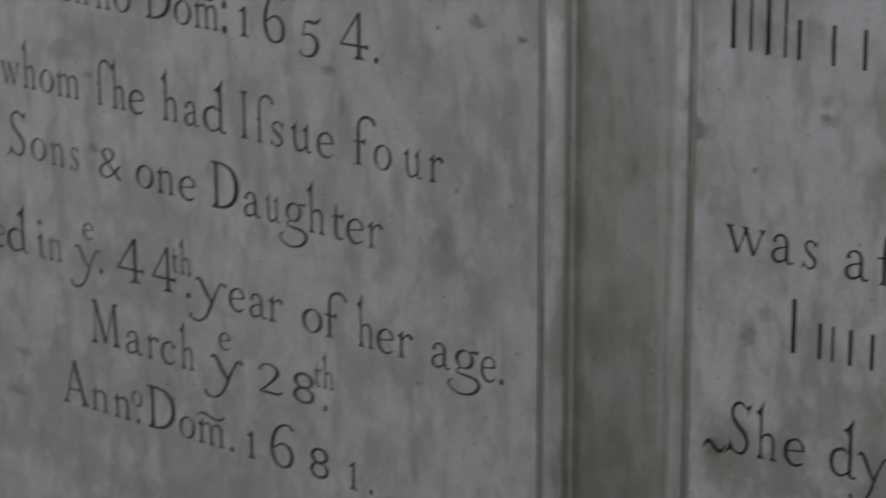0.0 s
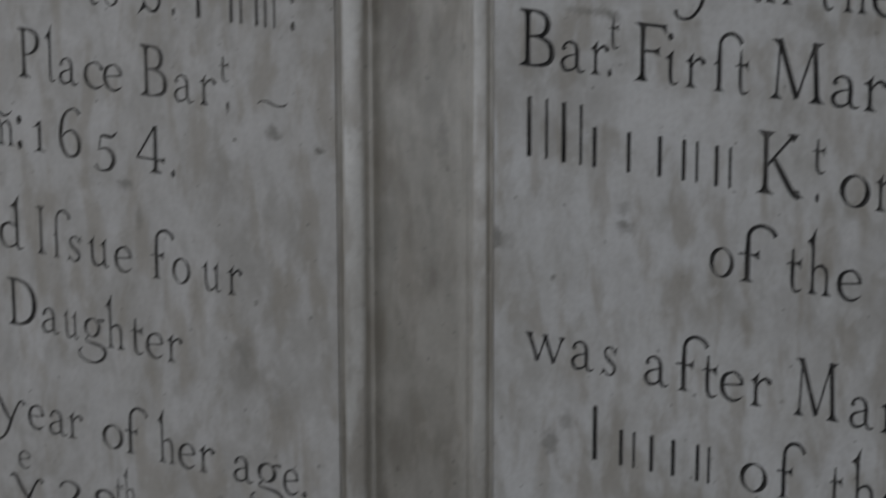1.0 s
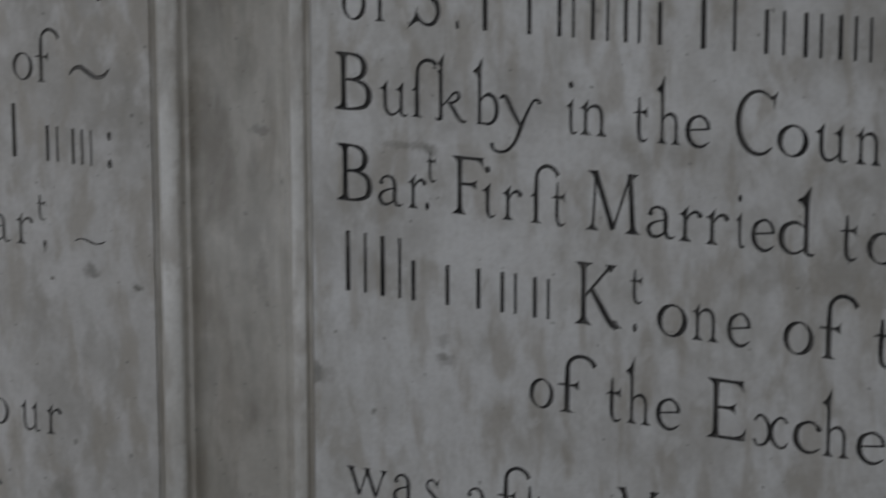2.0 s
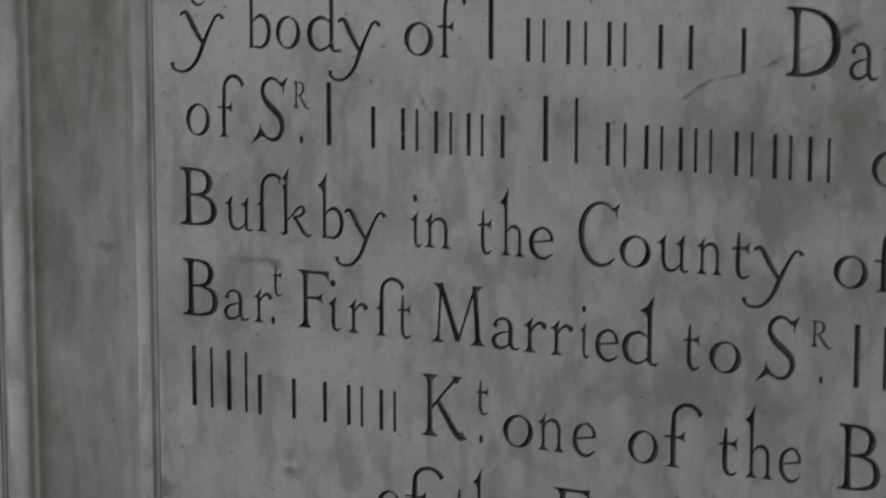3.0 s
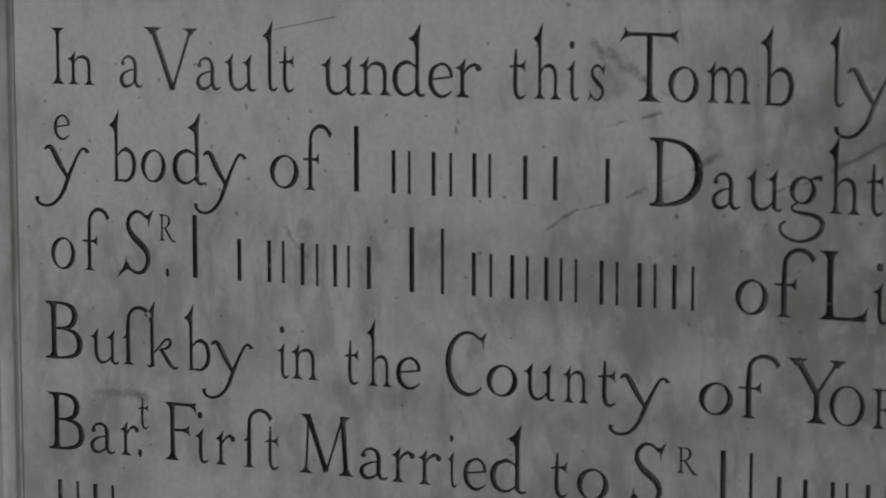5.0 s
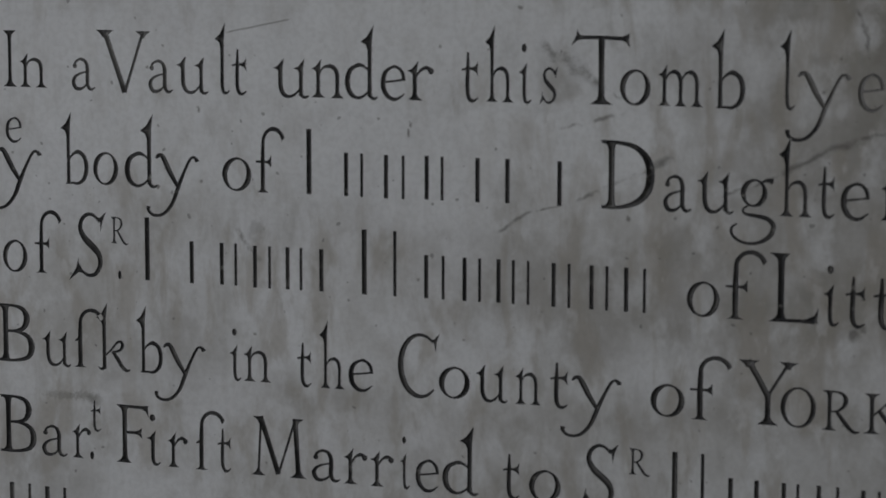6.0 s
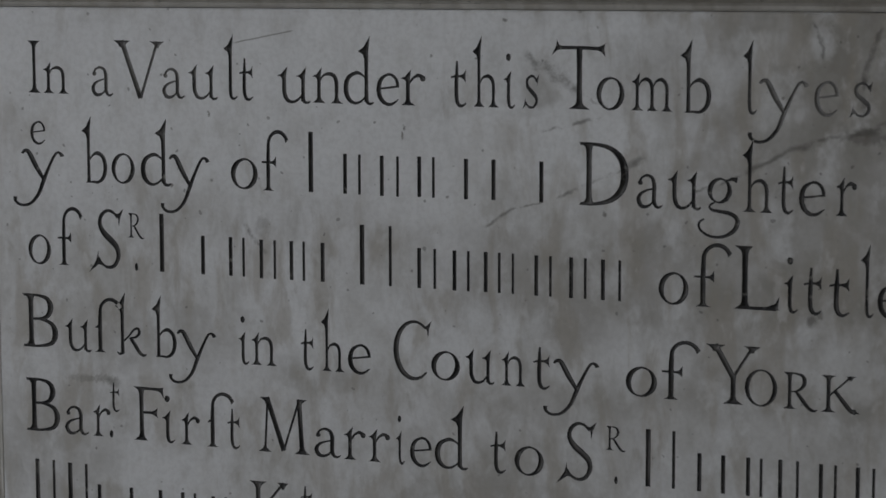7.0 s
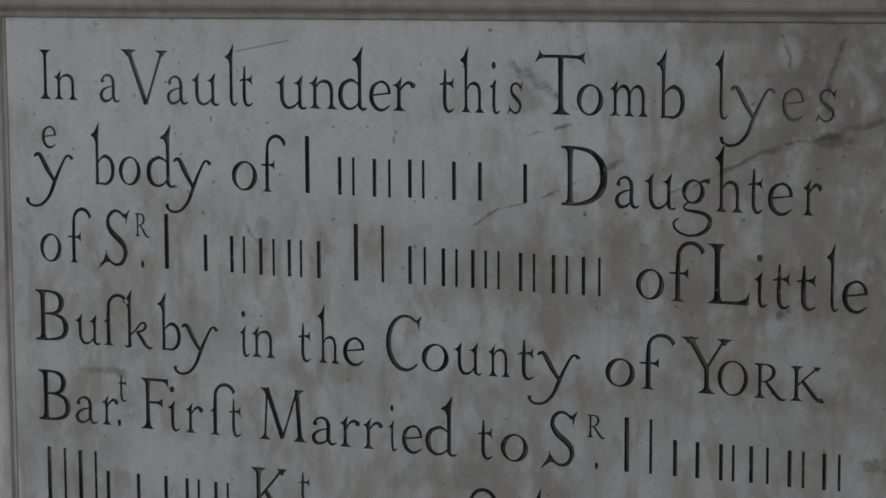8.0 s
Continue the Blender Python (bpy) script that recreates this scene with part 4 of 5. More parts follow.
def letter(ch):
    """The carved form: groups of loops (each group even-odd, the groups united), and its left and right ends."""
    groups = drawn(ch)
    if groups:
        xs = [x for g in groups for lp in g for x, y in lp]
        return groups, min(xs) + (0.04 if ch == "S" else 0), max(xs)
    groups = []
    if ch == "y":
        groups += [[brush([(0.03, 0.45), (0.07, 0.42), (0.15, 0.22), (0.24, 0.03)], [0.035, 0.06, 0.062, 0.045])],
                   [brush([(0.485, 0.385), (0.455, 0.435), (0.40, 0.42), (0.32, 0.23), (0.245, 0.01), (0.175, -0.21), (0.07, -0.36), (-0.045, -0.39), (-0.115, -0.335), (-0.12, -0.265)],
                          [0.055, 0.042, 0.034, 0.036, 0.05, 0.045, 0.042, 0.044, 0.04, 0.05])],
                   [brush([(-0.02, 0.405), (0.01, 0.445), (0.06, 0.44)], [0.03, 0.042, 0.055])]]
        return groups, -0.01, 0.47
    if ch == "g":
        groups += [bowl(0.04, 0.37, 0.10, 0.46, 0.064, 0.03), [brush([(0.30, 0.42), (0.36, 0.445), (0.44, 0.43)], [0.03, 0.036, 0.07])],
                   [brush([(0.14, 0.12), (0.07, 0.065), (0.10, 0.01), (0.22, -0.01), (0.37, -0.04), (0.45, -0.13), (0.40, -0.27), (0.25, -0.36), (0.08, -0.36), (-0.05, -0.28), (-0.07, -0.18), (-0.0, -0.12)],
                          [0.026, 0.03, 0.036, 0.05, 0.06, 0.064, 0.06, 0.044, 0.038, 0.036, 0.034, 0.022])]]
        return groups, 0.03, 0.43
    if ch == "~":
        groups.append([brush([(0.0, 0.12), (0.05, 0.2), (0.13, 0.23), (0.22, 0.17), (0.31, 0.12), (0.40, 0.15), (0.46, 0.24)], [0.02, 0.04, 0.06, 0.065, 0.06, 0.045, 0.02])])
        return groups, 0.0, 0.46
    if ch in "f\u017f":
        pts = [(0.13, 0.0), (0.13, 0.25), (0.13, 0.45), (0.135, 0.55)] + arc(0.30, 0.575, 0.165, 0.115, 170, 20, 9)
        groups.append([brush(pts, [0.06, 0.065, 0.062, 0.055, 0.05, 0.043, 0.036, 0.032, 0.032, 0.034, 0.038, 0.045, 0.055])])
        groups.append([bracket(0.095, 0.165, 0.0, 1, 0.06, 0.06, 0.05)])
        if ch == "f":
            groups.append([brush([(0.02, 0.42), (0.13, 0.42), (0.21, 0.42), (0.265, 0.42)], [0.03, 0.036, 0.045, 0.14])])
        else:
            groups.append([brush([(0.055, 0.40), (0.11, 0.43)], [0.02, 0.05])])
        return groups, (0.02 if ch == "f" else 0.035), (0.27 if ch == "f" else 0.225)
    loops = outline(ch)
    cap = ch in UPPER or ch in "&"
    dot = ch in ".,:"
    level = 0.026 if cap else 0.015 if ch in "eas6852t" else 0.020
    thinned = [thin(lp, 0.016 if cap else 0.010, level) if max(p[1] for p in lp) - min(p[1] for p in lp) > 0.16 else lp for lp in loops]
    if ch in "vwxyVWXYAKMNkRZ":
        thinned = [thin(lp, 0.018 if cap else 0.012, 0.020) for lp in loops]
    groups.append(thinned)
    if not dot:
        for lp in thinned:
            if max(p[1] for p in lp) - min(p[1] for p in lp) < 0.16:
                continue
            for (ax, ay), (bx, by) in zip(lp, lp[1:] + lp[:1]):
                w = abs(bx - ax)
                if abs(by - ay) > (0.02 if ch in "vwxVWXYAKMNkRZ" else 0.002) or not 0.04 < w < 0.17:
                    continue
                x0, x1 = min(ax, bx), max(ax, bx)
                west, east = min(p[0] for p in lp) + 0.03, max(p[0] for p in lp) - 0.03
                if ch in "du" and ay < 0.1 and x1 < east or ch == "d" and ay > 0.3 and x1 < east or ch in "bhkmnpr" and ay > 0.3 and x0 > west:
                    continue
                if bx > ax and ay < 0.1 and ch not in "CSGJUQOaeocsbtud02356890&":           # a foot
                    groups.append([bracket(x0, x1, ay, 1, 0.065, 0.065, 0.05)])
                elif bx > ax and ay < 0.1 and ch in "du":
                    groups.append([bracket(x0, x1, ay, 1, 0.0, 0.06, 0.035)])
                elif bx < ax and ay > 0.35 and cap and ch not in "CSGAO&":
                    groups.append([bracket(x0, x1, ay, -1, 0.065, 0.065, 0.05)])
                elif bx < ax and ay > 0.33 and ch in "bdhklimnprujt":
                    if ch == "u":
                        groups.append([bracket(x0, x1, ay, -1, 0.07, 0.0, 0.05)])
                    elif ch != "t" or ay > 0.45:
                        groups.append([flag(x0, x1, ay, 1.0 if ay > 0.6 else 0.8)])
        if ch in "BDEFLPR":                                                       # spurs to the left of the stem
            x, top = min(p[0] for lp in thinned for p in lp), max(p[1] for lp in thinned for p in lp)
            groups.append([[(x - 0.07, top), (x - 0.025, top - 0.022), (x, top - 0.06), (x + 0.05, top - 0.06), (x + 0.05, top)]])
            if ch in "BDEL":
                y = min(p[1] for lp in thinned for p in lp)
                groups.append([[(x - 0.07, y), (x + 0.05, y), (x + 0.05, y + 0.06), (x, y + 0.06), (x - 0.025, y + 0.022)]])
        if ch in "EFTL":                                                          # spurs at the ends of level strokes
            for lp in thinned:
                for (ax, ay), (bx, by) in zip(lp, lp[1:] + lp[:1]):
                    if abs(bx - ax) < 0.01 and 0.01 < abs(by - ay) < 0.12:
                        out = 1 if by > ay else -1
                        y = (ay + by) / 2
                        s = 0.085 if abs(y - 0.35) > 0.2 else 0.055
                        da, db = (s * 0.25, s) if y > 0.5 else (s, s * 0.25) if y < 0.15 else (s, s)
                        groups.append([[(ax, y + da), (ax - out * 0.07, y + 0.012), (ax - out * 0.07, y - 0.012), (ax, y - db), (ax + out * 0.022, y - db * 1.15), (ax + out * 0.012, y), (ax + out * 0.022, y + da * 1.15)]])
        if ch == "t":
            y = max(p[1] for p in loops[0] if p[0] > max(q[0] for q in loops[0]) - 0.03 and p[1] > 0.3) - 0.04
            x = max(q[0] for q in loops[0])
            groups.append([[(x, y + 0.075), (x - 0.07, y + 0.012), (x - 0.07, y - 0.012), (x - 0.01, y - 0.075), (x + 0.005, y)]])
        if ch in "acrs" or ch in "SCG":
            ends = {"r": (0.30, 0.385, 0.045), "a": (0.07, 0.335, 0.04), "c": (0.36, 0.36, 0.042)}
            if ch in ends:
                ex, ey, er = ends[ch]
                if ch == "r":
                    ex = max(p[0] for p in loops[0]) - 0.03
                    ey = sum(p[1] for p in loops[0] if p[0] > ex) / max(1, len([p for p in loops[0] if p[0] > ex])) - 0.02
                groups.append([arc(ex, ey, er, er, 0, 360, 11)[:-1]])
    xs = [x for g in groups for lp in g for x, y in lp]
    lo, hi = min(xs), max(xs)
    if ch in "SCG":                                                                # wedges at the ends of the curves
        groups.append([[(hi - 0.075, 0.60), (hi - 0.03, 0.63), (hi + 0.035, 0.71), (hi - 0.01, 0.60), (hi - 0.015, 0.49), (hi - 0.045, 0.56)][::-1]])
        if ch == "S":
            groups.append([[(lo + 0.07, 0.075), (lo + 0.03, 0.045), (lo - 0.06, -0.03), (lo + 0.0, 0.085), (lo + 0.012, 0.2), (lo + 0.045, 0.12)]])
    return groups, lo, hi


def height_map(ch, small):
    """Small letters of the inscription have a low waist and tall ascenders."""
    if small and (ch.islower() or ch == "\u017f") and ch not in "":
        return lambda y: y * 0.77 if y < XH else XH * 0.77 + (y - XH) * 1.38
    return lambda y: y


form_cache = {}


def form(ch):
    """Outline edges of the united letter and a carved V-cut inside it: vertices (x, y, depth) and triangles."""
    if ch in form_cache:
        return form_cache[ch]
    from mathutils import geometry
    groups, lo, hi = letter(ch)
    hm = height_map(ch, True)
    groups = [[[(x, hm(y)) for x, y in lp] for lp in g] for g in groups]
    verts, edges = [], []
    for g in groups:
        for lp in g:
            k = len(verts)
            verts += [Vector(p) for p in lp]
            edges += [(k + i, k + (i + 1) % len(lp)) for i in range(len(lp))]
    vo, eo, fo, _, _, _ = geometry.delaunay_2d_cdt(verts, edges, [], 0, 1e-5)
    mid = np.array([[(vo[f[0]][c] + vo[f[1]][c] + vo[f[2]][c]) / 3 for c in (0, 1)] for f in fo])
    ins = np.zeros(len(fo), bool)
    for g in groups:
        ins |= inside(mid, g)
    seen = {}
    for f, k in zip(fo, ins):
        if k:
            for i, j in ((f[0], f[1]), (f[1], f[2]), (f[2], f[0])):
                seen[(i, j)] = 1
    rim = [(i, j) for (i, j) in seen if (j, i) not in seen]
    A = np.array([vo[i][:] for i, j in rim])
    B = np.array([vo[j][:] for i, j in rim])
    step = 0.022
    gx = np.arange(A[:, 0].min(), A[:, 0].max(), step)
    gy = np.arange(A[:, 1].min(), A[:, 1].max(), step)
    grid = np.array([(x + (step / 2 if k % 2 else 0), y) for k, y in enumerate(gy) for x in gx])

    def depth(p):
        d = B - A
        s = np.clip(((p[:, None] - A) * d).sum(2) / np.maximum((d * d).sum(1), 1e-12), 0, 1)
        return np.sqrt((((A + s[..., None] * d) - p[:, None]) ** 2).sum(2)).min(1)

    keep = np.zeros(len(grid), bool)
    for g in groups:
        keep |= inside(grid, g)
    grid = grid[keep]
    if len(grid):
        grid = grid[depth(grid) > step * 0.4]
    ids = sorted({i for e in rim for i in e})
    where = {i: n for n, i in enumerate(ids)}
    pts = [Vector(vo[i][:]) for i in ids] + [Vector(p) for p in grid.tolist()]
    redge = [(where[i], where[j]) for i, j in rim]
    v2, _, f2, _, _, _ = geometry.delaunay_2d_cdt(pts, redge, [], 0, 1e-6)
    P2 = np.array([v[:] for v in v2])
    mid = np.array([P2[list(f)].mean(0) for f in f2])
    ins = np.zeros(len(f2), bool)
    for g in groups:
        ins |= inside(mid, g)
    deep = np.minimum(depth(P2), 0.05)
    deep[deep < 1e-4] = 0
    tris = [tuple(f) for f, k in zip(f2, ins) if k]
    rimv = [vo[i][:] for i in ids]
    form_cache[ch] = (rimv, redge, P2, deep, tris, lo, hi)
    return form_cache[ch]


def carve_tablet(name, x0, x1, lines, stone, paint, label):
    """A marble slab whose face is cut out along the letters; the painted V-cuts are its parts, word by word."""
    from mathutils import geometry
    thing = new(name)
    thing.location = ((x0 + x1) / 2, 0, 0)
    tagged(thing, label, "inscribed tablet", "tablets in the marble frame")
    back = thing.location.x
    zb, za, zc = FOOT + 0.003, TOP - 0.0004 + SKEW * (x0 - 0.29), TOP - 0.0004 + SKEW * (x1 - 0.29)
    edge = 0.0015
    fv = [Vector((x0 + edge, zb + edge)), Vector((x1 - edge, zb + edge)), Vector((x1 - edge, zc - edge)), Vector((x0 + edge, za - edge))]
    fe = [(0, 1), (1, 2), (2, 3), (3, 0)]
    # a few plain points keep the triangles short
    words = []
    for text, edges, line, capital, kind in lines:
        height, slope, mid = line
        for i, ch in enumerate(text):
            u0, u1 = edges[2 * i], edges[2 * i + 1]
            base = height + slope * (u0 - mid) + (random.random() - 0.5) * 0.0006
            k = len(fv)
            if kind == "bars":
                high = base + capital * (1.0 if ch in "#FH" else 0.66)
                wide, width = u1 - u0, (0.0034 if ch in "#FH" else 0.0029)
                strokes = {"F": [(0.24, 1.0)], "e": [(0.26, 1.0)], "H": [(0.22, 1.0), (0.72, 0.62)], "n": [(0.22, 0.95), (0.70, 0.66)],
                           "w": [(0.18, 0.95), (0.46, 0.7), (0.74, 0.6)]}.get(ch, [(0.5, 1.0)])
                for share, weight in strokes:
                    k, w = len(fv), width * weight
                    a = u0 + wide * share - w / 2
                    ring = [(a, base), (a + w, base), (a + w, high), (a, high)]
                    fv += [Vector(p) for p in ring]
                    fe += [(k, k + 1), (k + 1, k + 2), (k + 2, k + 3), (k + 3, k)]
                    V = [(x - back, 0.0, z) for x, z in ring] + [(a + w / 2 - back, w * 0.4, base + w / 2), (a + w / 2 - back, w * 0.4, high - w / 2)]
                    words.append((kind, V, [(0, 1, 4), (1, 2, 5, 4), (2, 3, 5), (3, 0, 4, 5)]))
                continue
            else:
                rimv, redge, P2, deep, tris, lo, hi = form(ch)
                sy = capital / CAP
                if ch == ".":
                    u0, u1, sy = u0 + (u1 - u0) * 0.12, u1 - (u1 - u0) * 0.12, sy * 0.8
                sx = (u1 - u0) / (hi - lo)
                s = min(sx, sy)
                fv += [Vector((u0 + (x - lo) * sx, base + y * sy)) for x, y in rimv]
                fe += [(k + i, k + j) for i, j in redge]
                V = [(u0 + (x - lo) * sx - back, d * s * 0.95, base + y * sy) for (x, y), d in zip(P2.tolist(), deep.tolist())]
                F = tris
            words.append((kind, V, F))
    vo, eo, fo, _, oe, _ = geometry.delaunay_2d_cdt(fv, fe, [], 0, 1e-7)
    hard = {(min(e), max(e)) for e, o in zip(eo, oe) if len(o)}
    across = {}
    for n, f in enumerate(fo):
        for i, j in ((f[0], f[1]), (f[1], f[2]), (f[2], f[0])):
            across.setdefault((min(i, j), max(i, j)), []).append(n)
    state = {}
    first = next(n for n, f in enumerate(fo) if any((vo[i] - fv[0]).length < 1e-6 for i in f))
    state[first] = 0
    todo = [first]
    while todo:
        n = todo.pop()
        f = fo[n]
        for i, j in ((f[0], f[1]), (f[1], f[2]), (f[2], f[0])):
            e = (min(i, j), max(i, j))
            for m in across[e]:
                if m not in state:
                    state[m] = state[n] ^ (1 if e in hard else 0)
                    todo.append(m)
    face = [tuple(f) for n, f in enumerate(fo) if state.get(n, 0) == 0]
    V = [(v[0] - back, 0.0, v[1]) for v in vo]
    pocket = [tuple(f) for n, f in enumerate(fo) if state.get(n, 0) == 1]
    below = {}
    for i in sorted({i for f in pocket for i in f}):
        below[i] = len(V)
        V.append((vo[i][0] - back, 0.005, vo[i][1]))
    sides = {(i, j) for f in pocket for i, j in ((f[0], f[1]), (f[1], f[2]), (f[2], f[0]))}
    face += [tuple(below[i] for i in f) for f in pocket] + [(i, j, below[j], below[i]) for i, j in sides if (j, i) not in sides]
    k = len(V)
    # rounded arris, sides and back
    for inset, y in ((0.0, edge), (0.0, 0.045)):
        V += [(x0 + inset - back, y, zb + inset), (x1 - inset - back, y, zb + inset), (x1 - inset - back, y, zc - inset), (x0 + inset - back, y, za - inset)]
    cs = [min(range(len(vo)), key=lambda q: (vo[q] - fv[c]).length) for c in range(4)]
    face += [(cs[i], k + i, k + (i + 1) % 4, cs[(i + 1) % 4]) for i in range(4)]
    face += [(k + i, k + 4 + i, k + 4 + (i + 1) % 4, k + (i + 1) % 4) for i in range(4)] + [(k + 4, k + 7, k + 6, k + 5)]
    slab = link_mesh("slab", V, face, stone, thing)
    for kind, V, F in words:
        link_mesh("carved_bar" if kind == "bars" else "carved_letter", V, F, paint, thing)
    return thing


C1, C2 = 0.0408, 0.0385       # heights of the capitals
# each written line: height, slope, and the x at which it has that height
R = {1: (0.0631, 0.0141, 0.283), 2: (0.0007, 0.0063, 0.288), 3: (-0.062, -0.0017, 0.301), 4: (-0.1246, -0.0081, 0.276), 5: (-0.1855, -0.007, 0.277), 6: (-0.2479, -0.0116, 0.165), 7: (-0.311, -0.0217, 0.245), 8: (-0.3911, -0.0242, 0.119), 9: (-0.452, -0.0024, 0.14), 10: (-0.5329, 0.0217, 0.042)}
R = {k: (Z + v, slope, x) for k, (v, slope, x) in R.items()}


def over(line, rise):
    """The same line, raised."""
    return (line[0] + rise, line[1], line[2])


Q = {-3: (-0.0631, 0.0007, -0.227), 1: (-0.2949, -0.0237, -0.469), 2: (-0.3742, -0.0294, -0.467), 3: (-0.4343, -0.0399, -0.481), 4: (-0.5164, -0.0353, -0.447), 5: (-0.5766, -0.0398, -0.456), 6: (-0.6345, -0.0342, -0.478), 0: (-0.2413, -0.0065, -0.331), -1: (-0.1792, -0.0104, -0.281), -2: (-0.1236, 0.0049, -0.293)}
Q = {k: (Z + v, slope, x) for k, (v, slope, x) in Q.items()}
right_lines, left_lines = [], []


def word(lines, text, line, capital, *edges):
    """Letters of one word; edges: the left and right end of each, in millimetres."""
    lines.append((text, [e / 1000 for e in edges], line, capital, ""))


def bars(lines, text, line, capital, *edges):
    """Plain bars in place of a name, by their heights and numbers: # and F one tall, H two tall, - and e one low, n two, w three."""
    lines.append((text, [e / 1000 for e in edges], line, capital, "bars"))


word(right_lines, "In", over(R[1], 0.002), C1 * 0.904, -13.6, -3.6, -1.8, 18.5)
word(right_lines, "a", over(R[1], 0.0015), C1 * 0.956, 36.4, 53.6)
word(right_lines, "Vault", over(R[1], 0.001), C1 * 0.968, 54.1, 93.5, 91.5, 109.0, 111.3, 134.0, 138.6, 149.1, 150.4, 160.8)
word(right_lines, "under", over(R[1], 0), C1 * 0.993, 178.7, 203.7, 205.0, 227.6, 228.0, 250.4, 252.1, 268.7, 269.7, 287.8)
word(right_lines, "this", R[1], C1 * 1.027, 305.9, 317.1, 321.3, 340.1, 343.1, 351.6, 356.6, 368.5)
word(right_lines, "Tomb", R[1], C1 * 1.030, 376.9, 414.4, 408.2, 427.6, 432.2, 460.5, 465.4, 486.5)
word(right_lines, "lyes", R[1], C1 * 1.034, 507.4, 517.1, 519.5, 548.9, 554.8, 570.6, 577.6, 592.9)
word(right_lines, "y", R[2], C1 * 1.012, -19.1, 11.3)
word(right_lines, "e", over(R[2], 0.026), C1 * 0.760, -12.7, -0.9)
word(right_lines, "body", R[2], C1 * 1.014, 27.8, 47.6, 50.9, 69.1, 73.7, 97.3, 96.8, 124.8)
word(right_lines, "of", R[2], C1 * 1.017, 143.0, 163.5, 166.6, 177.5)
bars(right_lines, "F", R[2], C1 * 1.019, 198.5, 218.5)
bars(right_lines, "nnn-e-", R[2], C1 * 1.022, 223.8, 245.9, 250.4, 274.4, 278.3, 299.6, 304.8, 328.5, 331.1, 351.1, 359.6, 380.7)
word(right_lines, "Daughter", R[2], C1 * 1.029, 396.3, 430.9, 436.3, 454.4, 457.3, 480.6, 484.2, 504.2, 507.8, 528.7, 531.9, 542.3, 545.8, 563.3, 570.0, 583.8)
word(right_lines, "of", R[3], C1 * 1.008, -16.6, 1.6, 7.2, 18.1)
word(right_lines, "S", R[3], C1 * 1.009, 33.7, 59.6)
word(right_lines, "R", over(R[3], 0.023), C1 * 0.425, 62.9, 75.5)
word(right_lines, ".", R[3], C1 * 1.010, 67.4, 70.7)
bars(right_lines, "F", R[3], C1 * 1.011, 81.4, 113.8)
bars(right_lines, "ennne", R[3], C1 * 1.013, 116.1, 134.4, 137.6, 158.1, 160.8, 182.0, 183.9, 203.2, 206.7, 225.1)
bars(right_lines, "H", R[3], C1 * 1.017, 231.7, 273.2)
bars(right_lines, "nnwnnn", R[3], C1 * 1.020, 277.5, 301.1, 303.7, 324.5, 324.5, 359.2, 362.2, 383.0, 386.8, 407.4, 408.2, 432.5)
word(right_lines, "of", R[3], C1 * 1.025, 452.0, 472.6, 476.2, 490.2)
word(right_lines, "Little", R[3], C1 * 1.027, 503.1, 533.9, 536.4, 546.3, 550.0, 562.3, 566.7, 580.5, 587.3, 596.3, 598.6, 616.3)
word(right_lines, "Bu\u017fkby", R[4], C2 * 1.007, -22.9, 5.8, 11.0, 32.4, 34.7, 44.1, 51.2, 76.0, 80.2, 99.4, 100.7, 128.0)
word(right_lines, "in", R[4], C2 * 1.010, 146.8, 155.4, 156.8, 176.3)
word(right_lines, "the", R[4], C2 * 1.011, 194.4, 204.3, 209.7, 227.2, 229.8, 246.7)
word(right_lines, "County", R[4], C2 * 1.016, 263.5, 291.7, 291.2, 312.1, 315.6, 337.2, 342.0, 359.2, 364.7, 376.7, 380.1, 409.3)
word(right_lines, "of", R[4], C2 * 1.020, 429.8, 451.6, 454.9, 469.3)
word(right_lines, "Y", R[4], C2 * 1.022, 484.6, 522.5)
word(right_lines, "ORK", R[4], C2 * 0.635, 511.5, 533.5, 537.1, 560.5, 562.5, 588.7)
word(right_lines, "Bar.", R[5], C2 * 1.007, -21.9, 5.8, 9.7, 28.8, 32.1, 46.3, 44.9, 48.7)
word(right_lines, "t", over(R[5], 0.019), C2 * 0.745, 46.2, 53.7)
word(right_lines, "Fir\u017ft", R[5], C2 * 1.008, 64.7, 88.6, 86.7, 97.0, 101.7, 116.5, 121.7, 130.9, 137.8, 147.5)
word(right_lines, "Married", R[5], C2 * 1.010, 161.6, 200.8, 204.0, 224.2, 226.0, 242.6, 244.4, 260.8, 264.9, 271.5, 275.5, 291.3, 293.6, 318.1)
word(right_lines, "to", R[5], C2 * 1.014, 334.1, 345.4, 351.4, 372.4)
word(right_lines, "S", R[5], C2 * 1.015, 383.2, 409.9)
word(right_lines, "R", over(R[5], 0.023), C2 * 0.427, 416.2, 430.1)
word(right_lines, ".", R[5], C2 * 1.016, 422.1, 425.1)
bars(right_lines, "H", R[5], C2 * 1.017, 438.1, 473.5)
bars(right_lines, "--nnnn", R[5], C2 * 1.020, 476.8, 485.9, 488.8, 506.5, 510.6, 528.9, 531.0, 555.2, 559.2, 579.3, 583.3, 605.2)
bars(right_lines, "HH", R[6], C1 * 1.008, -19.3, 7.3, 7.3, 33.2)
bars(right_lines, "e--nn", R[6], C1 * 1.011, 31.0, 51.1, 52.0, 71.5, 75.7, 93.7, 97.8, 117.7, 121.5, 141.6)
word(right_lines, "K", R[6], C1 * 1.014, 154.1, 188.3)
word(right_lines, "t", over(R[6], 0.019), C1 * 0.749, 193.2, 202.3)
word(right_lines, ".", R[6], C1 * 1.014, 195.4, 199.0)
